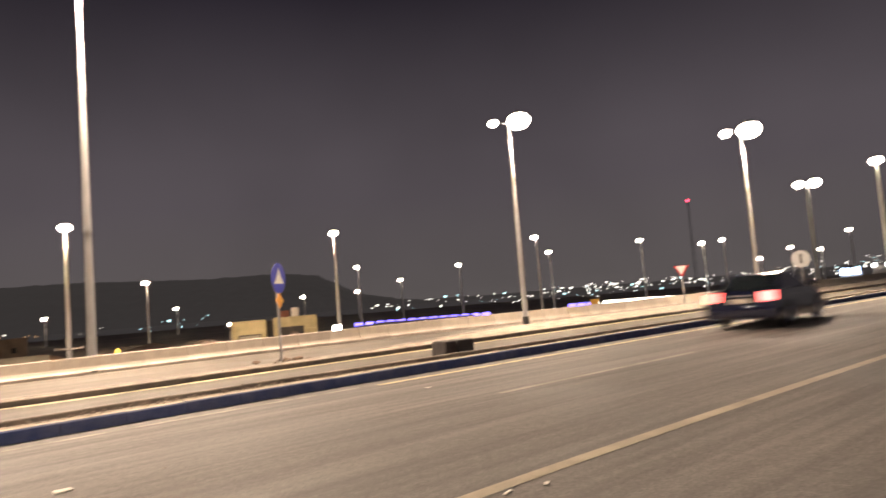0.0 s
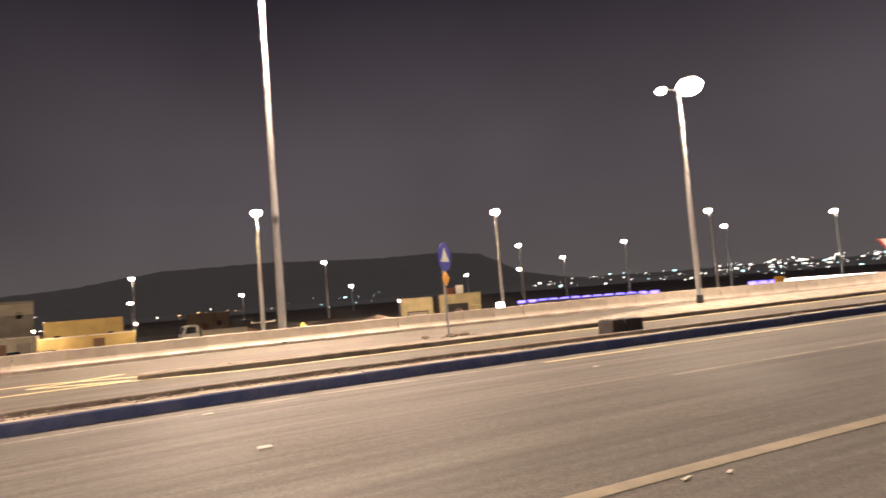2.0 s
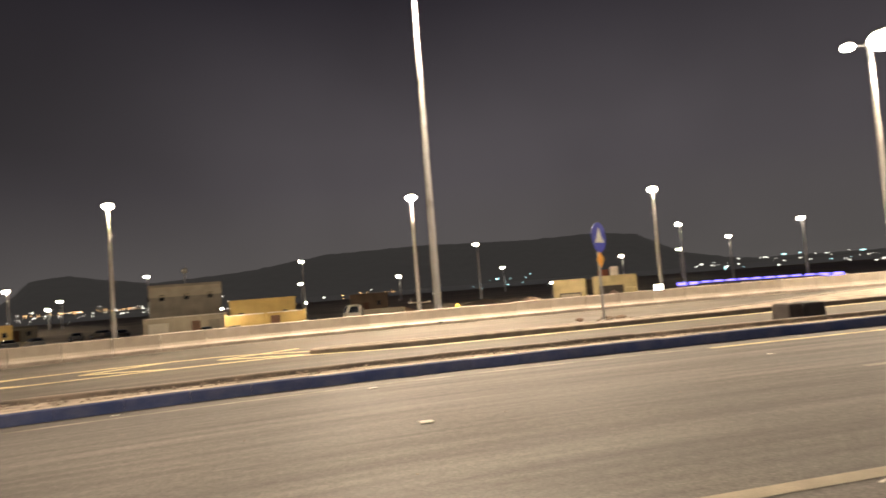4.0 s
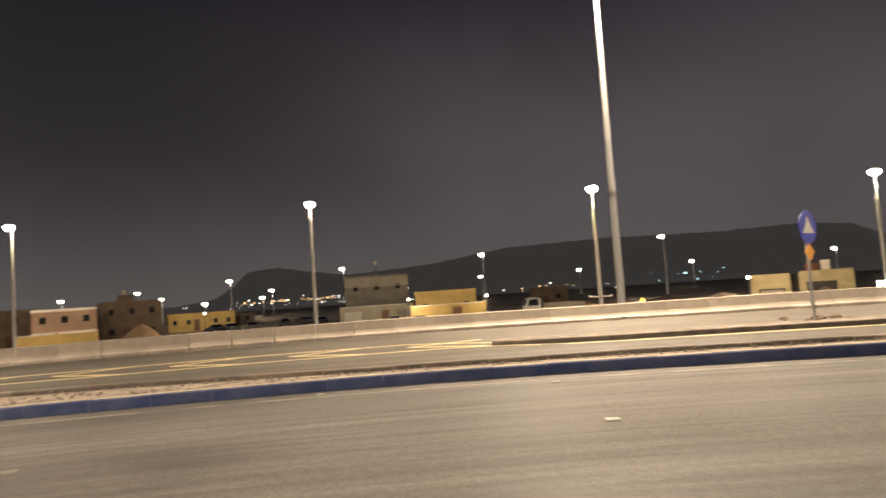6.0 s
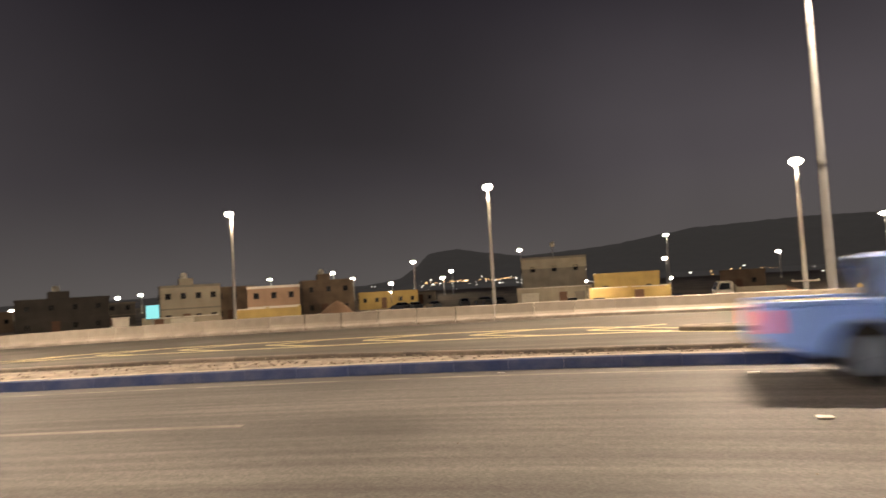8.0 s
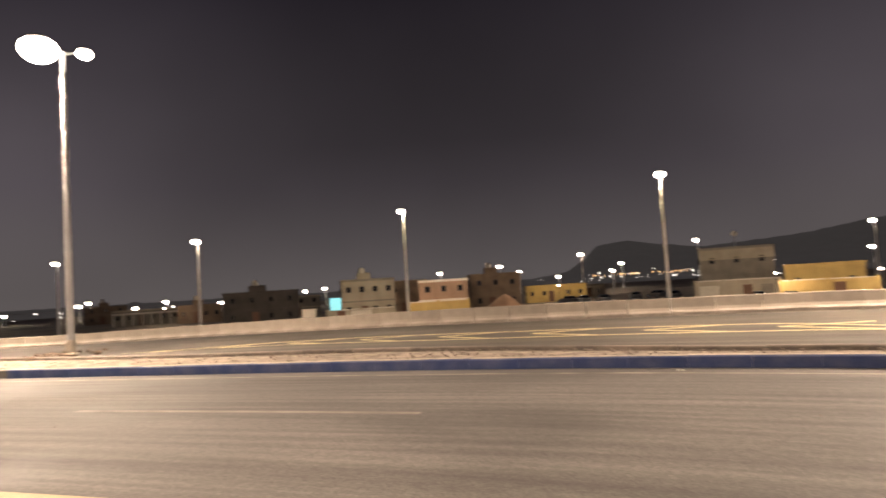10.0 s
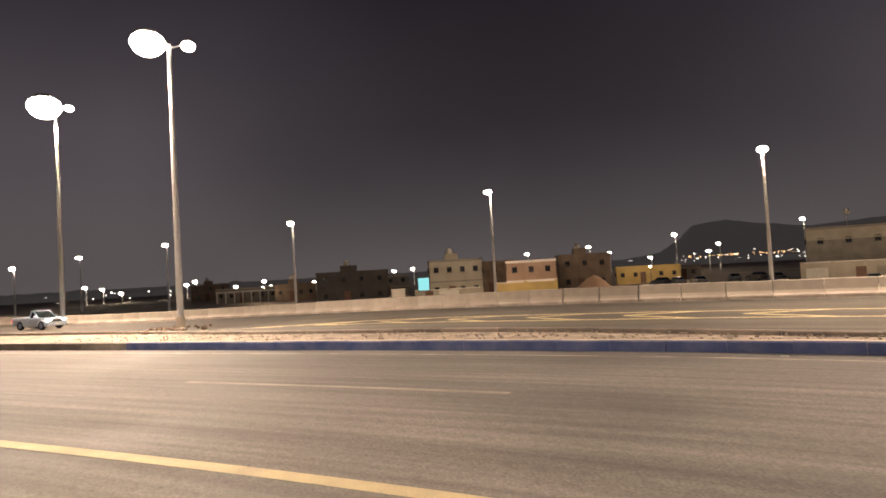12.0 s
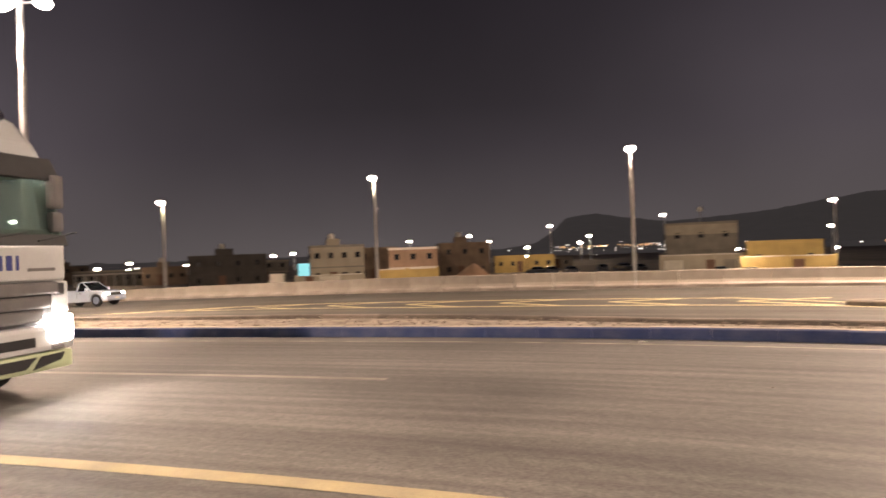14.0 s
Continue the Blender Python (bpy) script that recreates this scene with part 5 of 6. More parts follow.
    blocks(car, "rear_bumper", CHROME, (back - 0.10, back + 0.08, -W / 2 + 0.08, W / 2 - 0.08, 0.44, 0.60), bevel=0.03)
    blocks(car, "number_plate", WHITE_TRIM, (front + 0.07, front + 0.08, -0.20, 0.20, 0.46, 0.58), bevel=0.004)
    wheels = [wheel(car, x, y, r, 0.25) for x in (xf, xr) for y in (W / 2 - 0.12, -W / 2 + 0.12)]
    return tagged(car, label, "pickup truck"), wheels, r


def resized(vehicle, k):
    """The same model in another size."""
    car, wheels, r = vehicle
    done = set()
    for ob in car.children_recursive:
        if ob.data.name not in done:
            done.add(ob.data.name)
            ob.data.transform(Matrix.Diagonal((k, k, k, 1)))
        ob.matrix_basis = Matrix.Translation(ob.matrix_basis.translation * (k - 1)) @ ob.matrix_basis
    return car, wheels, r * k


def sedan():
    """A black saloon with lit tail lights."""
    car = empty("car")
    W, r, L, wb = 1.90, 0.335, 5.0, 2.95
    front, back = L / 2, -L / 2
    xf, xr = front - 0.92, front - 0.92 - wb
    ar = r + 0.06
    belt = 1.02
    outline = [(back, 0.50), (back + 0.02, belt - 0.06), (back + 0.12, belt + 0.02), (xr - 0.1, belt + 0.03), (xf - 0.2, belt), (front - 0.35, 0.82), (front - 0.04, 0.66), (front, 0.45), (front - 0.06, 0.24)]
    outline += [(xf + ar, 0.22)] + arc(xf, r, ar, -15, 195, 12) + [(xf - ar, 0.22), (xr + ar, 0.22)] + arc(xr, r, ar, -15, 195, 12) + [(xr - ar, 0.24), (back + 0.05, 0.30)]
    bm = bmesh.new()
    side_shape(bm, outline, W, W * 0.94, 0.4, 1.0, 0.05)
    part("body", bm, BLACK_PAINT, car)
    top = 1.50
    z0 = belt + 0.0
    b0, b1, t0, t1 = xr - 0.45, xf - 0.25, xr + 0.28, xf - 1.15
    wt, wbm = 0.64, 0.84
    bm = bmesh.new()
    side_shape(bm, [(b0, z0), (t0 - 0.05, top - 0.06), (t0 + 0.3, top), (t1 - 0.1, top - 0.005), (t1 + 0.06, top - 0.06), (b1, z0)], wbm * 2, wt * 2, z0, top, 0.05)
    part("cabin", bm, BLACK_PAINT, car)
    for sy in (1, -1):
        panel(car, "side_window", [(b0 + 0.45, sy * (wbm - 0.012), z0 + 0.05), (b1 - 0.25, sy * (wbm - 0.012), z0 + 0.05), (t1 - 0.02, sy * (wt + 0.035), top - 0.1), (t0 + 0.18, sy * (wt + 0.035), top - 0.1)], CAR_GLASS, 0.008)
        blocks(car, "mirror", BLACK_PAINT, (b1 - 0.35, b1 - 0.18, sy * 1.0 - 0.1, sy * 1.0 + 0.1, z0 + 0.02, z0 + 0.16), bevel=0.04)
        blocks(car, "tail_light", TAIL_BRIGHT if sy < 0 else TAILLIGHT, (back - 0.02, back + 0.10, sy * 0.72 - 0.20, sy * 0.72 + 0.20, 0.76, 1.02), bevel=0.03, label="lit red tail light")
        blocks(car, "headlight", HEADLIGHT, (front - 0.35, front - 0.06, sy * 0.70 - 0.17, sy * 0.70 + 0.17, 0.60, 0.70), bevel=0.03, label="lit headlight")
        blocks(car, "exhaust", CHROME, (back - 0.03, back + 0.1, sy * 0.6 - 0.07, sy * 0.6 + 0.07, 0.30, 0.37), bevel=0.02)
        for xd in (0.15, -0.95):
            blocks(car, "door_handle", CHROME, (xd - 0.1, xd + 0.1, sy * 0.915 - 0.015, sy * 0.915 + 0.015, 0.84, 0.87), bevel=0.008)
    panel(car, "rear_window", [(b0 + 0.02, wbm - 0.12, z0 + 0.05), (b0 + 0.02, -wbm + 0.12, z0 + 0.05), (t0 - 0.07, -wt + 0.08, top - 0.07), (t0 - 0.07, wt - 0.08, top - 0.07)], CAR_GLASS, 0.02)
    panel(car, "windscreen", [(b1 - 0.0, -wbm + 0.1, z0 + 0.03), (b1 - 0.0, wbm - 0.1, z0 + 0.03), (t1 + 0.08, wt - 0.06, top - 0.08), (t1 + 0.08, -wt + 0.06, top - 0.08)], CAR_GLASS, 0.02)
    blocks(car, "number_plate", WHITE_TRIM, (back - 0.03, back - 0.01, -0.26, 0.26, 0.72, 0.84), bevel=0.004)
    blocks(car, "chrome_strip", CHROME, (back - 0.025, back - 0.0, -0.46, 0.46, 0.90, 0.94), bevel=0.006)
    blocks(car, "rear_bumper", BLACK_PAINT, (back - 0.07, back + 0.2, -W / 2 + 0.03, W / 2 - 0.03, 0.32, 0.60), bevel=0.06)
    wheels = [wheel(car, x, y, r, 0.22) for x in (xf, xr) for y in (W / 2 - 0.11, -W / 2 + 0.11)]
    return tagged(car, "black saloon car driving away with lit red tail lights", "car"), wheels, r


def lorry():
    """A white cab-over lorry with a box trailer; the origin lies under the middle of its front."""
    car = empty("lorry")
    W, r = 2.5, 0.50
    xw = -1.30
    white, green = WHITE_PAINT, paint("pale_green_bumper_paint", (0.50, 0.58, 0.36), 0.45, coat=0.2)
    grey = mat("grey_grille_plastic", (0.16, 0.15, 0.15), 0.6, vary=0.2)
    ar = r + 0.10
    dark_grey = mat("dark_cab_lining", (0.04, 0.04, 0.042), 0.7, vary=0.2)
    lining = mat("pale_cab_lining", (0.42, 0.44, 0.42), 0.9, vary=0.3, scale=3, fine=20)
    # cab: a closed lower body, and pillars, rails and a back wall round the glass
    bm = bmesh.new()
    side_shape(bm, [(-2.25, 0.95), (-2.25, 1.97), (-0.02, 1.95), (0.02, 1.1), (0.0, 0.95), (xw + ar + 0.02, 0.95)] + arc(xw, r, ar + 0.14, 45, 135, 8) + [(xw - ar, 0.95)], W - 0.06, W - 0.07, 0.9, 1.95, 0.10)
    part("cab", bm, white, car)
    blocks(car, "cab_back", lining, (-2.24, -2.12, -1.17, 1.17, 1.95, 3.05), bevel=0.02)
    for sy in (1, -1):
        panel(car, "rear_pillar", [(-2.24, sy * 1.20, 1.95), (-1.50, sy * 1.20, 1.95), (-1.50, sy * 1.14, 3.05), (-2.24, sy * 1.14, 3.05)], white, 0.02)
        panel(car, "front_pillar", [(-0.34, sy * 1.20, 1.95), (-0.03, sy * 1.19, 1.95), (-0.20, sy * 1.13, 3.05), (-0.44, sy * 1.14, 3.05)], dark_grey, 0.025, "dark front pillar")
        panel(car, "roof_rail", [(-1.52, sy * 1.152, 2.84), (-0.40, sy * 1.152, 2.84), (-0.42, sy * 1.14, 3.05), (-1.52, sy * 1.14, 3.05)], white, 0.02)
        blocks(car, "seat", dark_grey, (-1.55, -1.38, sy * 0.62 - 0.26, sy * 0.62 + 0.26, 1.9, 2.45), (-1.53, -1.42, sy * 0.62 - 0.14, sy * 0.62 + 0.14, 2.47, 2.68), bevel=0.05)
    # roof with its rounded wind deflector
    bm = bmesh.new()
    side_shape(bm, [(-2.25, 3.03), (-2.20, 3.86), (-1.55, 3.90), (-0.95, 3.80), (-0.52, 3.56), (-0.28, 3.26), (-0.18, 3.03)], W - 0.2, W - 0.55, 3.03, 3.9, 0.2)
    part("roof_deflector", bm, white, car, smooth_faces=False)
    # sun visor, windscreen in its dark frame, and the dashboard behind it
    panel(car, "sun_visor", [(-0.10, -1.08, 3.05), (-0.10, 1.08, 3.05), (0.02, 1.12, 2.76), (0.02, -1.12, 2.76)], dark_grey, 0.02, "dark sun visor")
    panel(car, "windscreen", [(-0.165, -1.10, 3.00), (-0.165, 1.10, 3.00), (0.0, 1.16, 2.02), (0.0, -1.16, 2.02)], glass("green_tinted_windscreen", (0.60, 0.80, 0.72), 0.02), 0.006, "greenish tinted windscreen")
    panel(car, "windscreen_frame", [(0.0, -1.18, 2.06), (0.0, 1.18, 2.06), (0.035, 1.20, 1.92), (0.035, -1.20, 1.92)], TRIM_BLACK, 0.02)
    blocks(car, "dashboard", dark_grey, (-0.50, -0.08, -1.08, 1.08, 1.93, 2.14), bevel=0.05)
    bm = bmesh.new()
    for k in range(18):
        u0, u1 = 2 * math.pi * k / 18, 2 * math.pi * (k + 1) / 18
        tube(bm, (0.22 * math.cos(u0), 0.22 * math.sin(u0), 0), (0.22 * math.cos(u1), 0.22 * math.sin(u1), 0), 0.016, n=6)
    tube(bm, (-0.21, 0, 0), (0.21, 0, 0), 0.016, n=6)
    part("steering_wheel", bm, TRIM_BLACK, car).matrix_basis = pose(-0.72, 0.60, 2.20, 0, -60, 0)
    for sy in (0.0, 0.75, -0.75):
        bm = bmesh.new()
        tube(bm, (0.05, sy, 1.98), (0.03, sy + 0.62, 2.10), 0.014, 0.01, 6)
        part("wiper", bm, TRIM_BLACK, car)
    # front panel with plain marks where writing stands
    navy = mat("navy_lettering", (0.03, 0.04, 0.22), 0.5, vary=0.1, bump=0)
    blocks(car, "front_panel", white, (0.0, 0.05, -1.14, 1.14, 1.48, 1.93), bevel=0.03)
    for y0, y1 in ((0.16, 0.24), (0.29, 0.37), (0.42, 0.46), (0.02, 0.10), (-0.14, -0.03), (-0.28, -0.20)):
        blocks(car, "mark", navy, (0.049, 0.056, y0, y1, 1.62, 1.80), bevel=0.0)
    blocks(car, "mark", grey, (0.049, 0.055, 0.58, 0.98, 1.60, 1.64), bevel=0.0)
    # grille of three broad slats that narrow downwards, between white corners
    for k in range(3):
        blocks(car, "grille_slat", grey, (0.0, 0.085 - 0.012 * k, -1.0 + 0.10 * k, 1.0 - 0.10 * k, 1.305 - 0.172 * k, 1.46 - 0.172 * k), bevel=0.03)
    blocks(car, "grille_backing", TRIM_BLACK, (-0.04, 0.02, -0.98, 0.98, 0.92, 1.47), bevel=0.01)
    for sy in (1, -1):
        blocks(car, "corner_panel", white, (-0.25, 0.04, sy * 1.07 - 0.13, sy * 1.07 + 0.13, 1.05, 1.47), bevel=0.05)
        blocks(car, "corner_vent", TRIM_BLACK, (-0.1, 0.055, sy * 1.03 - 0.07, sy * 1.03 + 0.09, 1.28, 1.44), bevel=0.02)
        blocks(car, "headlight", HEADLIGHT_NEAR, (-0.14, 0.11, sy * 0.99 - 0.235, sy * 0.99 + 0.235, 0.64, 1.05), bevel=0.11, label="bright lit headlight")
        blocks(car, "fog_lamp", CHROME, (0.06, 0.09, sy * 0.96 - 0.10, sy * 0.96 + 0.10, 0.59, 0.645), bevel=0.01)
        bm = bmesh.new()
        tube(bm, (-0.25, sy * 1.15, 2.86), (0.0, sy * 1.06, 2.80), 0.022, 0.022, 8)
        part("mirror_arm", bm, TRIM_BLACK, car)
        bm = bmesh.new()
        tube(bm, (-0.20, sy * 1.17, 2.12), (0.0, sy * 1.06, 2.18), 0.022, 0.022, 8)
        part("mirror_arm", bm, TRIM_BLACK, car)
        blocks(car, "mirror", grey, (-0.06, 0.08, sy * 1.05 - 0.09, sy * 1.05 + 0.09, 2.40, 2.84), bevel=0.05)
        blocks(car, "lower_mirror", grey, (-0.05, 0.07, sy * 1.05 - 0.09, sy * 1.05 + 0.09, 2.10, 2.36), bevel=0.05)
        panel(car, "side_window", [(-1.49, sy * 1.198, 1.96), (-0.35, sy * 1.198, 1.96), (-0.42, sy * 1.152, 2.85), (-1.49, sy * 1.152, 2.85)], SEE_GLASS, 0.006)
        blocks(car, "marker_light", HEADLIGHT, (-0.12, -0.06, sy * 1.02 - 0.05, sy * 1.02 + 0.05, 2.84, 2.90), bevel=0.015)
        bm = bmesh.new()
        lathe(bm, ((0.03, 0), (0.085, 0.02), (0.10, 0.10), (0.09, 0.12)), 14)
        part("roof_lamp", bm, CHROME, car).matrix_basis = pose(-0.50, sy * 0.62, 3.56, 0, 70, 0)
        blocks(car, "step", TRIM_BLACK, (-0.72, -0.1, sy * 1.12 - 0.1, sy * 1.12 + 0.1, 0.42, 0.52), bevel=0.02)
    blocks(car, "bumper", white, (-0.30, 0.09, -1.23, 1.23, 0.58, 0.92), bevel=0.07)
    blocks(car, "bumper_lower", green, (-0.30, 0.06, -1.22, 1.22, 0.34, 0.575), bevel=0.05, label="pale green lower bumper")
    for sy in (1, -1):
        panel(car, "bumper_opening", [(0.06, sy * 0.60, 0.375), (0.06, sy * 1.02, 0.45), (0.06, sy * 1.08, 0.545), (0.06, sy * 0.72, 0.53)], TRIM_BLACK, 0.012)
        panel(car, "bumper_opening", [(0.06, sy * 0.06, 0.40), (0.06, sy * 0.50, 0.40), (0.06, sy * 0.66, 0.53), (0.06, sy * 0.06, 0.53)], TRIM_BLACK, 0.012)
    blocks(car, "bumper_opening", TRIM_BLACK, (0.08, 0.098, -0.62, 0.62, 0.66, 0.78), bevel=0.005)
    # chassis and trailer
    blocks(car, "chassis", DARK_STEEL, (-6.2, -0.4, -0.45, -0.25, 0.62, 0.88), (-6.2, -0.4, 0.25, 0.45, 0.62, 0.88), bevel=0.02)
    blocks(car, "fuel_tank", CHROME, (-4.0, -2.7, 0.78, 1.2, 0.45, 0.95), bevel=0.08)
    blocks(car, "trailer", white, (-15.4, -2.75, -1.24, 1.24, 1.15, 3.7), bevel=0.04)
    blocks(car, "trailer_frame", DARK_STEEL, (-15.3, -3.6, -0.5, 0.5, 0.92, 1.15), bevel=0.02)
    blocks(car, "side_guard", GALV, (-11.0, -6.6, 1.12, 1.18, 0.55, 0.65), (-11.0, -6.6, 1.12, 1.18, 0.80, 0.90), (-11.0, -6.6, -1.18, -1.12, 0.55, 0.65), (-11.0, -6.6, -1.18, -1.12, 0.80, 0.90), bevel=0.01)
    wheels = [wheel(car, x, y, r, 0.34, GALV, 8) for x in (xw, -5.0, -11.8, -13.1, -14.4) for y in (1.05, -1.05)]
    return tagged(car, "white cab-over lorry with a dark grille and lit headlights", "lorry"), wheels, r


def parked_things():
    """Vehicles that stand behind the barrier."""
    def still(ob, az, dist, turn):
        p = polar(az, dist)
        ob.matrix_basis = Matrix.Translation((p.x, p.y, land_at(p.x, p.y) - 0.05)) @ pose(0, 0, 0, 0, 0, turn)
    # small tipper lorry
    car = empty("tipper_lorry")
    cream = mat("cream_lorry_paint", (0.75, 0.71, 0.60), 0.5, vary=0.15)
    bm = bmesh.new()
    side_shape(bm, [(1.2, 0.6), (1.2, 2.3), (1.5, 2.45), (2.5, 2.4), (2.85, 1.6), (2.9, 0.6)], 2.1, 1.9, 1.5, 2.4, 0.08)
    part("cab", bm, cream, car)
    panel(car, "windscreen", [(2.87, -0.85, 1.62), (2.87, 0.85, 1.62), (2.56, 0.8, 2.3), (2.56, -0.8, 2.3)], CAR_GLASS, 0.02)
    for sy in (1, -1):
        panel(car, "side_window", [(1.5, sy * 1.045, 1.62), (2.6, sy * 1.045, 1.62), (2.4, sy * 0.97, 2.25), (1.5, sy * 0.97, 2.25)], CAR_GLASS, 0.015)
        blocks(car, "bed_side", PALE_RENDER, (-3.4, 1.0, sy * 1.08 - 0.04, sy * 1.08 + 0.04, 1.05, 1.75), bevel=0.01)
    blocks(car, "bed", PALE_RENDER, (-3.4, 1.0, -1.1, 1.1, 0.92, 1.05), (-3.44, -3.36, -1.1, 1.1, 1.05, 1.75), (0.96, 1.04, -1.1, 1.1, 1.05, 2.0), bevel=0.01)
    blocks(car, "chassis", DARK_STEEL, (-3.3, 2.6, -0.4, 0.4, 0.55, 0.9), bevel=0.02)
    for x in (2.0, -2.0):
        for y in (0.95, -0.95):
            wheel(car, x, y, 0.46, 0.28, GALV)
    resized((car, [], 1), 1.22)
    still(car, 34.5, 86, 35.4 + 190)
    tagged(car, "small cream tipper lorry parked behind the barrier", "lorry")
    for az, dist, turn, lab in ((39.6, 92, 130, "dark parked saloon before the yellow house"), (46.0, 90, 150, "dark parked saloon beside the yellow yard")):
        car, _, _ = sedan_parked
        other = copy_thing(car, Matrix.Identity(4))
        still(other, az, dist, turn)
        tagged(other, lab, "car", "parked cars")
    pale = copy_thing(sedan_parked[0], Matrix.Identity(4))
    still(pale, 13.0, 78, 120)
    tagged(pale, "dark parked saloon before the pale yellow building", "car", "parked cars")
    # a wheel loader by the lit strip
    orange = mat("orange_machine_paint", (0.50, 0.25, 0.03), 0.6, vary=0.3)
    car = empty("wheel_loader")
    blocks(car, "body", orange, (-1.6, 1.0, -0.8, 0.8, 0.7, 1.5), bevel=0.08)
    blocks(car, "cab", orange, (-0.5, 0.6, -0.6, 0.6, 1.5, 2.7), bevel=0.06)
    blocks(car, "cab_window", CAR_GLASS, (-0.4, 0.5, -0.63, 0.63, 1.7, 2.45), bevel=0.02)
    blocks(car, "bucket", orange, (1.9, 2.6, -1.0, 1.0, 0.2, 1.0), bevel=0.05)
    for y in (0.5, -0.5):
        bm = bmesh.new()
        tube(bm, (0.8, y, 1.3), (2.0, y, 0.7), 0.1, 0.1, 8)
        part("lift_arm", bm, orange, car)
    for xw in (0.6, -1.1):
        for y in (0.85, -0.85):
            wheel(car, xw, y, 0.6, 0.4, orange)
    for ob in car.children_recursive:
        ob.data = ob.data.copy()
        ob.data.transform(Matrix.Diagonal((0.64, 0.64, 0.64, 1)))
        ob.matrix_basis = Matrix.Translation(ob.matrix_basis.translation * -0.36) @ ob.matrix_basis
    still(car, -12.7, 60, 70)
    car.location.z = -1.15
    tagged(car, "small orange wheel loader beside the lit strip", "loader")
    # a tiny yellow post on a dark stub, its colour put in as a dim glow
    car = empty("warning_lamp")
    bm = bmesh.new()
    tube(bm, (0, 0, 0), (0, 0, 1.2), 0.06, n=10)
    part("post", bm, DARK_STEEL, car)
    bm = bmesh.new()
    lathe(bm, ((0.05, 1.2), (0.11, 1.24), (0.11, 1.38), (0.06, 1.46), (0.02, 1.5)), 14)
    part("lamp", bm, glow("amber_glow", (1.0, 0.62, 0.08), 0.5), car)
    p = polar(26.9, 31)
    car.matrix_basis = Matrix.Translation((p.x, p.y, -0.8))
    tagged(car, "tiny yellow post on a dark stub, its head given an amber glow", "lamp")
    # a crossbar with insulators on a lamp column
    p = polar(30.25, 59.6, 0.15)
    car = empty("crossbar", Matrix.Translation(p) @ pose(0, 0, 0, 0, 0, 32))
    blocks(car, "bar", WHITE_TRIM, (-1.0, 1.0, -0.05, 0.05, -0.05, 0.05), bevel=0.01)
    for xk in (-0.9, 0.0, 0.9):
        bm = bmesh.new()
        lathe(bm, ((0.05, 0.04), (0.08, 0.08), (0.05, 0.14), (0.02, 0.18)), 10)
        part("insulator", bm, WHITE_TRIM, car).matrix_basis = Matrix.Translation((xk, 0, 0))
    blocks(car, "clamp", GALV, (-0.08, 0.08, -0.05, 0.4, -0.12, 0.12), bevel=0.01)
    tagged(car, "pale crossbar with insulators on a lamp column", "crossbar")
    for az, dist in ((62.0, 120), (60.3, 118), (57.6, 125), (55.9, 128), (54.6, 120), (63.2, 121)):
        other = copy_thing(sedan_parked[0], Matrix.Identity(4))
        still(other, az, dist, az + 95 + (az * 37) % 30)
        tagged(other, "dark parked saloon on the unlit land", "car", "parked cars")


def parked_model():
    """A plain unlit saloon, much simpler than the driven one, as it stands far off."""
    car = empty("car")
    W, r, L = 1.82, 0.33, 4.6
    dark = paint("dark_grey_car_paint", (0.035, 0.035, 0.04), 0.3)
    xf, xr = 1.35, -1.35
    ar = r + 0.06
    bm = bmesh.new()
    side_shape(bm, [(-2.3, 0.4), (-2.28, 0.92), (-1.5, 0.98), (1.2, 0.95), (2.1, 0.75), (2.3, 0.5), (2.24, 0.24), (xf + ar, 0.22)] + arc(xf, r, ar, -15, 195, 8) + [(xr + ar, 0.22)] + arc(xr, r, ar, -15, 195, 8), W, W * 0.94, 0.4, 1.0, 0.04)
    part("body", bm, dark, car)
    bm = bmesh.new()
    side_shape(bm, [(-1.75, 0.95), (-1.05, 1.42), (0.25, 1.43), (1.1, 0.93)], 1.6, 1.2, 0.95, 1.43, 0.04)
    part("cabin", bm, CAR_GLASS, car)
    bm = bmesh.new()
    side_shape(bm, [(-1.08, 1.40), (-0.9, 1.46), (0.15, 1.46), (0.3, 1.41)], 1.24, 1.14, 1.4, 1.46, 0.01)
    part("roof", bm, dark, car)
    ws = [wheel(car, x, y, r, 0.2) for x in (xf, xr) for y in (W / 2 - 0.1, -W / 2 + 0.1)]
    p = polar(48.2, 96)
    car.matrix_basis = Matrix.Translation((p.x, p.y, land_at(p.x, p.y) - 0.05)) @ pose(0, 0, 0, 0, 0, 140)
    return tagged(car, "dark parked saloon before the grey yard wall", "car", "parked cars"), ws, r


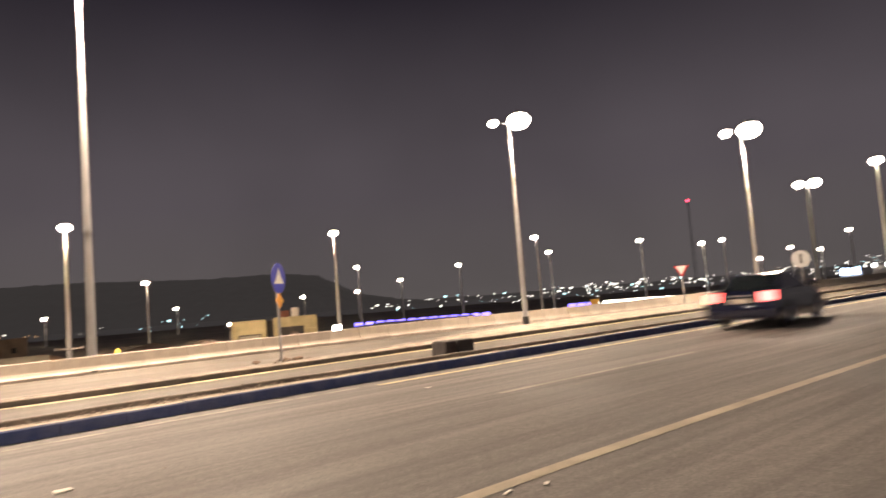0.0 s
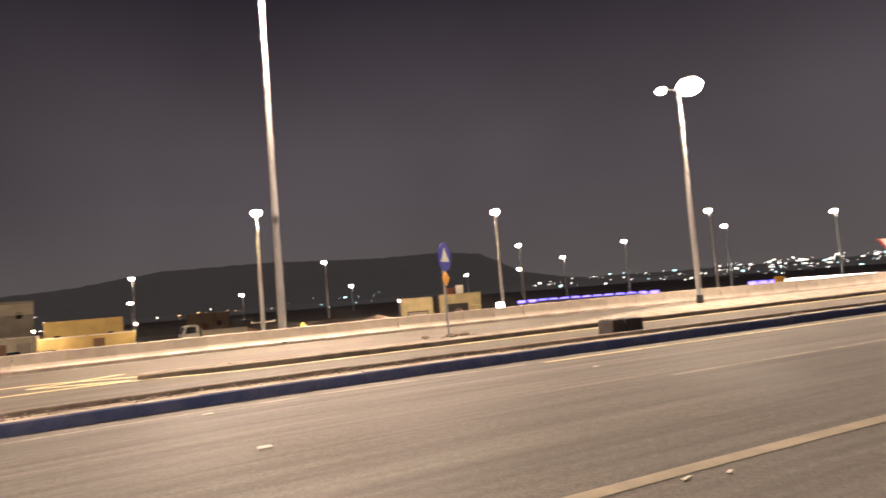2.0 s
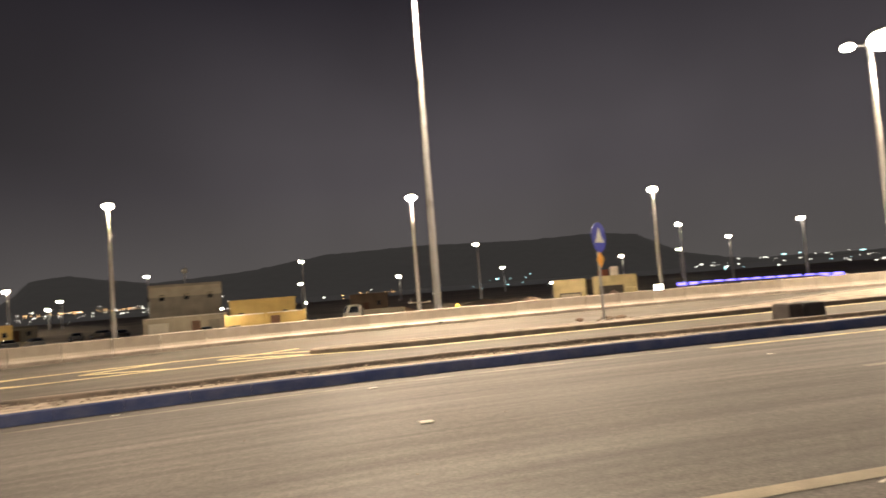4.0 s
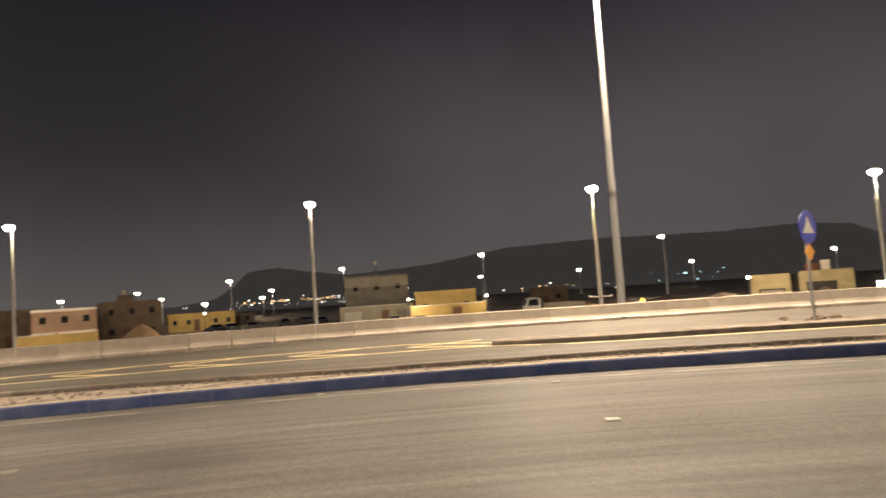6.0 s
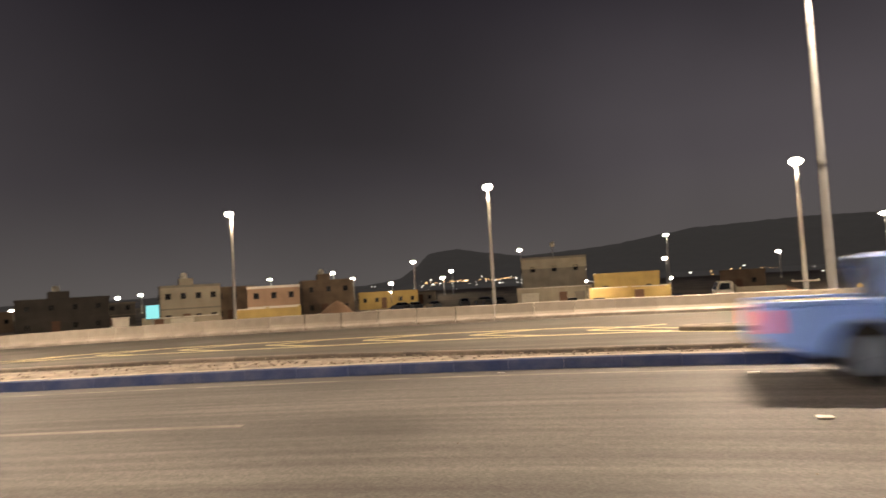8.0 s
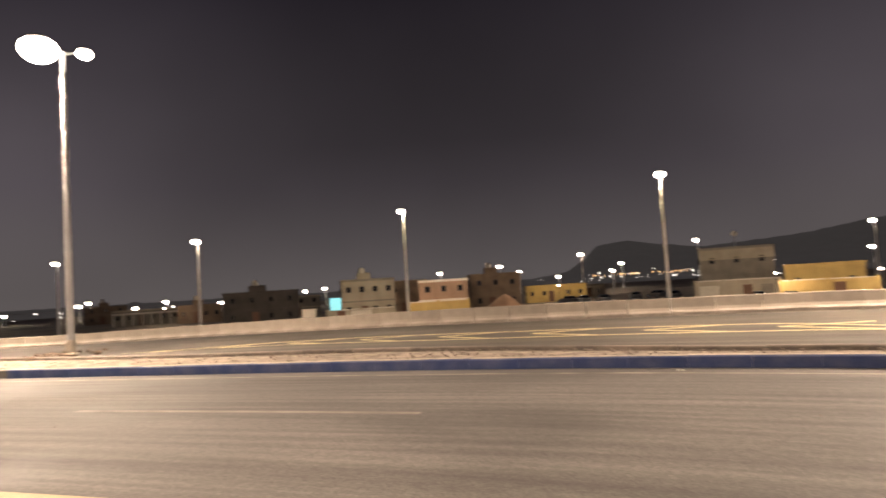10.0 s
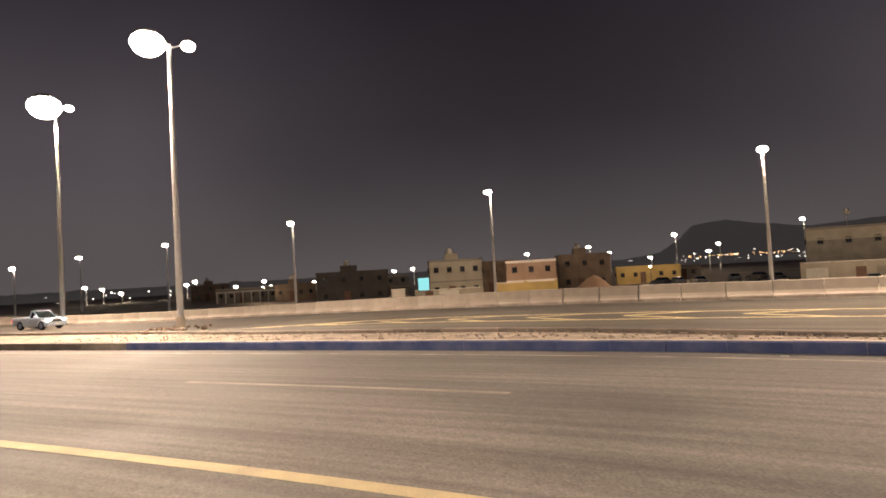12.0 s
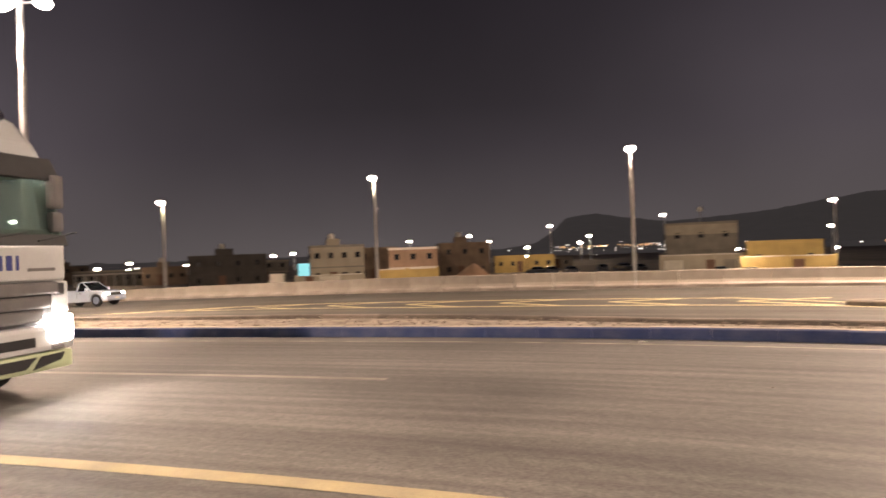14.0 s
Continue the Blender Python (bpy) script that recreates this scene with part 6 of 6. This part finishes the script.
# ---- build ----
build_ground()
build_roads()
build_median()
build_mountain()
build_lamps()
build_houses()
build_far_lights()
build_signs()
build_litter()
sedan_parked = parked_model()
parked_things()
black_car = resized(sedan(), 1.1)
blue_pickup = pickup_truck(BLUE_PAINT, "pale blue pickup truck driving past with lit headlights")
white_pickup = resized(pickup_truck(PALE_PAINT, "white single-cab pickup truck with lit headlights on the far carriageway", 5.1, 3.0, True), 0.72)
white_lorry = lorry()
build_kerbs()
build_barrier()


# ---- what moves ----
def drive(vehicle, track, across, back=0.0, turn=0.0):
    """Key a vehicle along the road. track: (seconds, s); across: d, or (seconds, d) pairs. Its wheels roll where it is near."""
    ts, ss = [p[0] for p in track], [p[1] for p in track]

    def at(t):
        s = float(np.interp(t, ts, ss))
        d = across if not isinstance(across, tuple) else float(np.interp(t, [p[0] for p in across], [p[1] for p in across]))
        a, b = spot(s - 0.8 + back, d), spot(s + 0.8 + back, d)
        base = spot(s, d)
        return Matrix.Translation(base) @ pose(0, 0, 0, 0, -math.degrees(math.atan2(b.z - a.z, 1.6)), math.degrees(math.atan2(b.y - a.y, b.x - a.x)) + turn)
    times = [round(k * 0.2, 2) for k in range(71)]
    walk(vehicle[0], [(t, at(t)) for t in times])


def roll(vehicle, t0, t1, per_frame):
    """Turn the wheels between two times, by so many degrees from frame to frame."""
    for w in vehicle[1]:
        base = w.matrix_basis.copy()
        rows, k = [(0.0, base)], 0
        f0, f1 = frame(t0), frame(t1)
        for f in range(max(f0, 2), f1 + 1):
            k += 1
            rows.append(((f - 1) / FPS, base @ pose(0, 0, 0, 0, per_frame * k, 0)))
        if f1 < frame(14.0):
            rows.append((14.0, rows[-1][1]))
        walk(w, rows)


def motions():
    drive(black_car, ((0, 24.0), (0.6, 36.4), (2, 64), (6, 121), (14, 190)), -1.95, turn=9)
    drive(blue_pickup, ((0, -112.0), (7.0, -9.7), (7.5, -2.35), (14, 103.0)), -1.5)
    drive(white_pickup, ((0, -106), (11.0, -51.7), (12.5, -41.1), (13.5, -32.5), (14, -28.2)), 15.6)
    drive(white_lorry, ((0, -61.0), (13, -12.75), (13.5, -10.65), (14, -8.75)), -6.45, -2.0)
    roll(black_car, 0.0, 1.0, 43)
    roll(blue_pickup, 6.8, 9.0, 86)
    roll(white_pickup, 10.5, 14.0, 21)
    roll(white_lorry, 12.5, 14.0, 13)


motions()
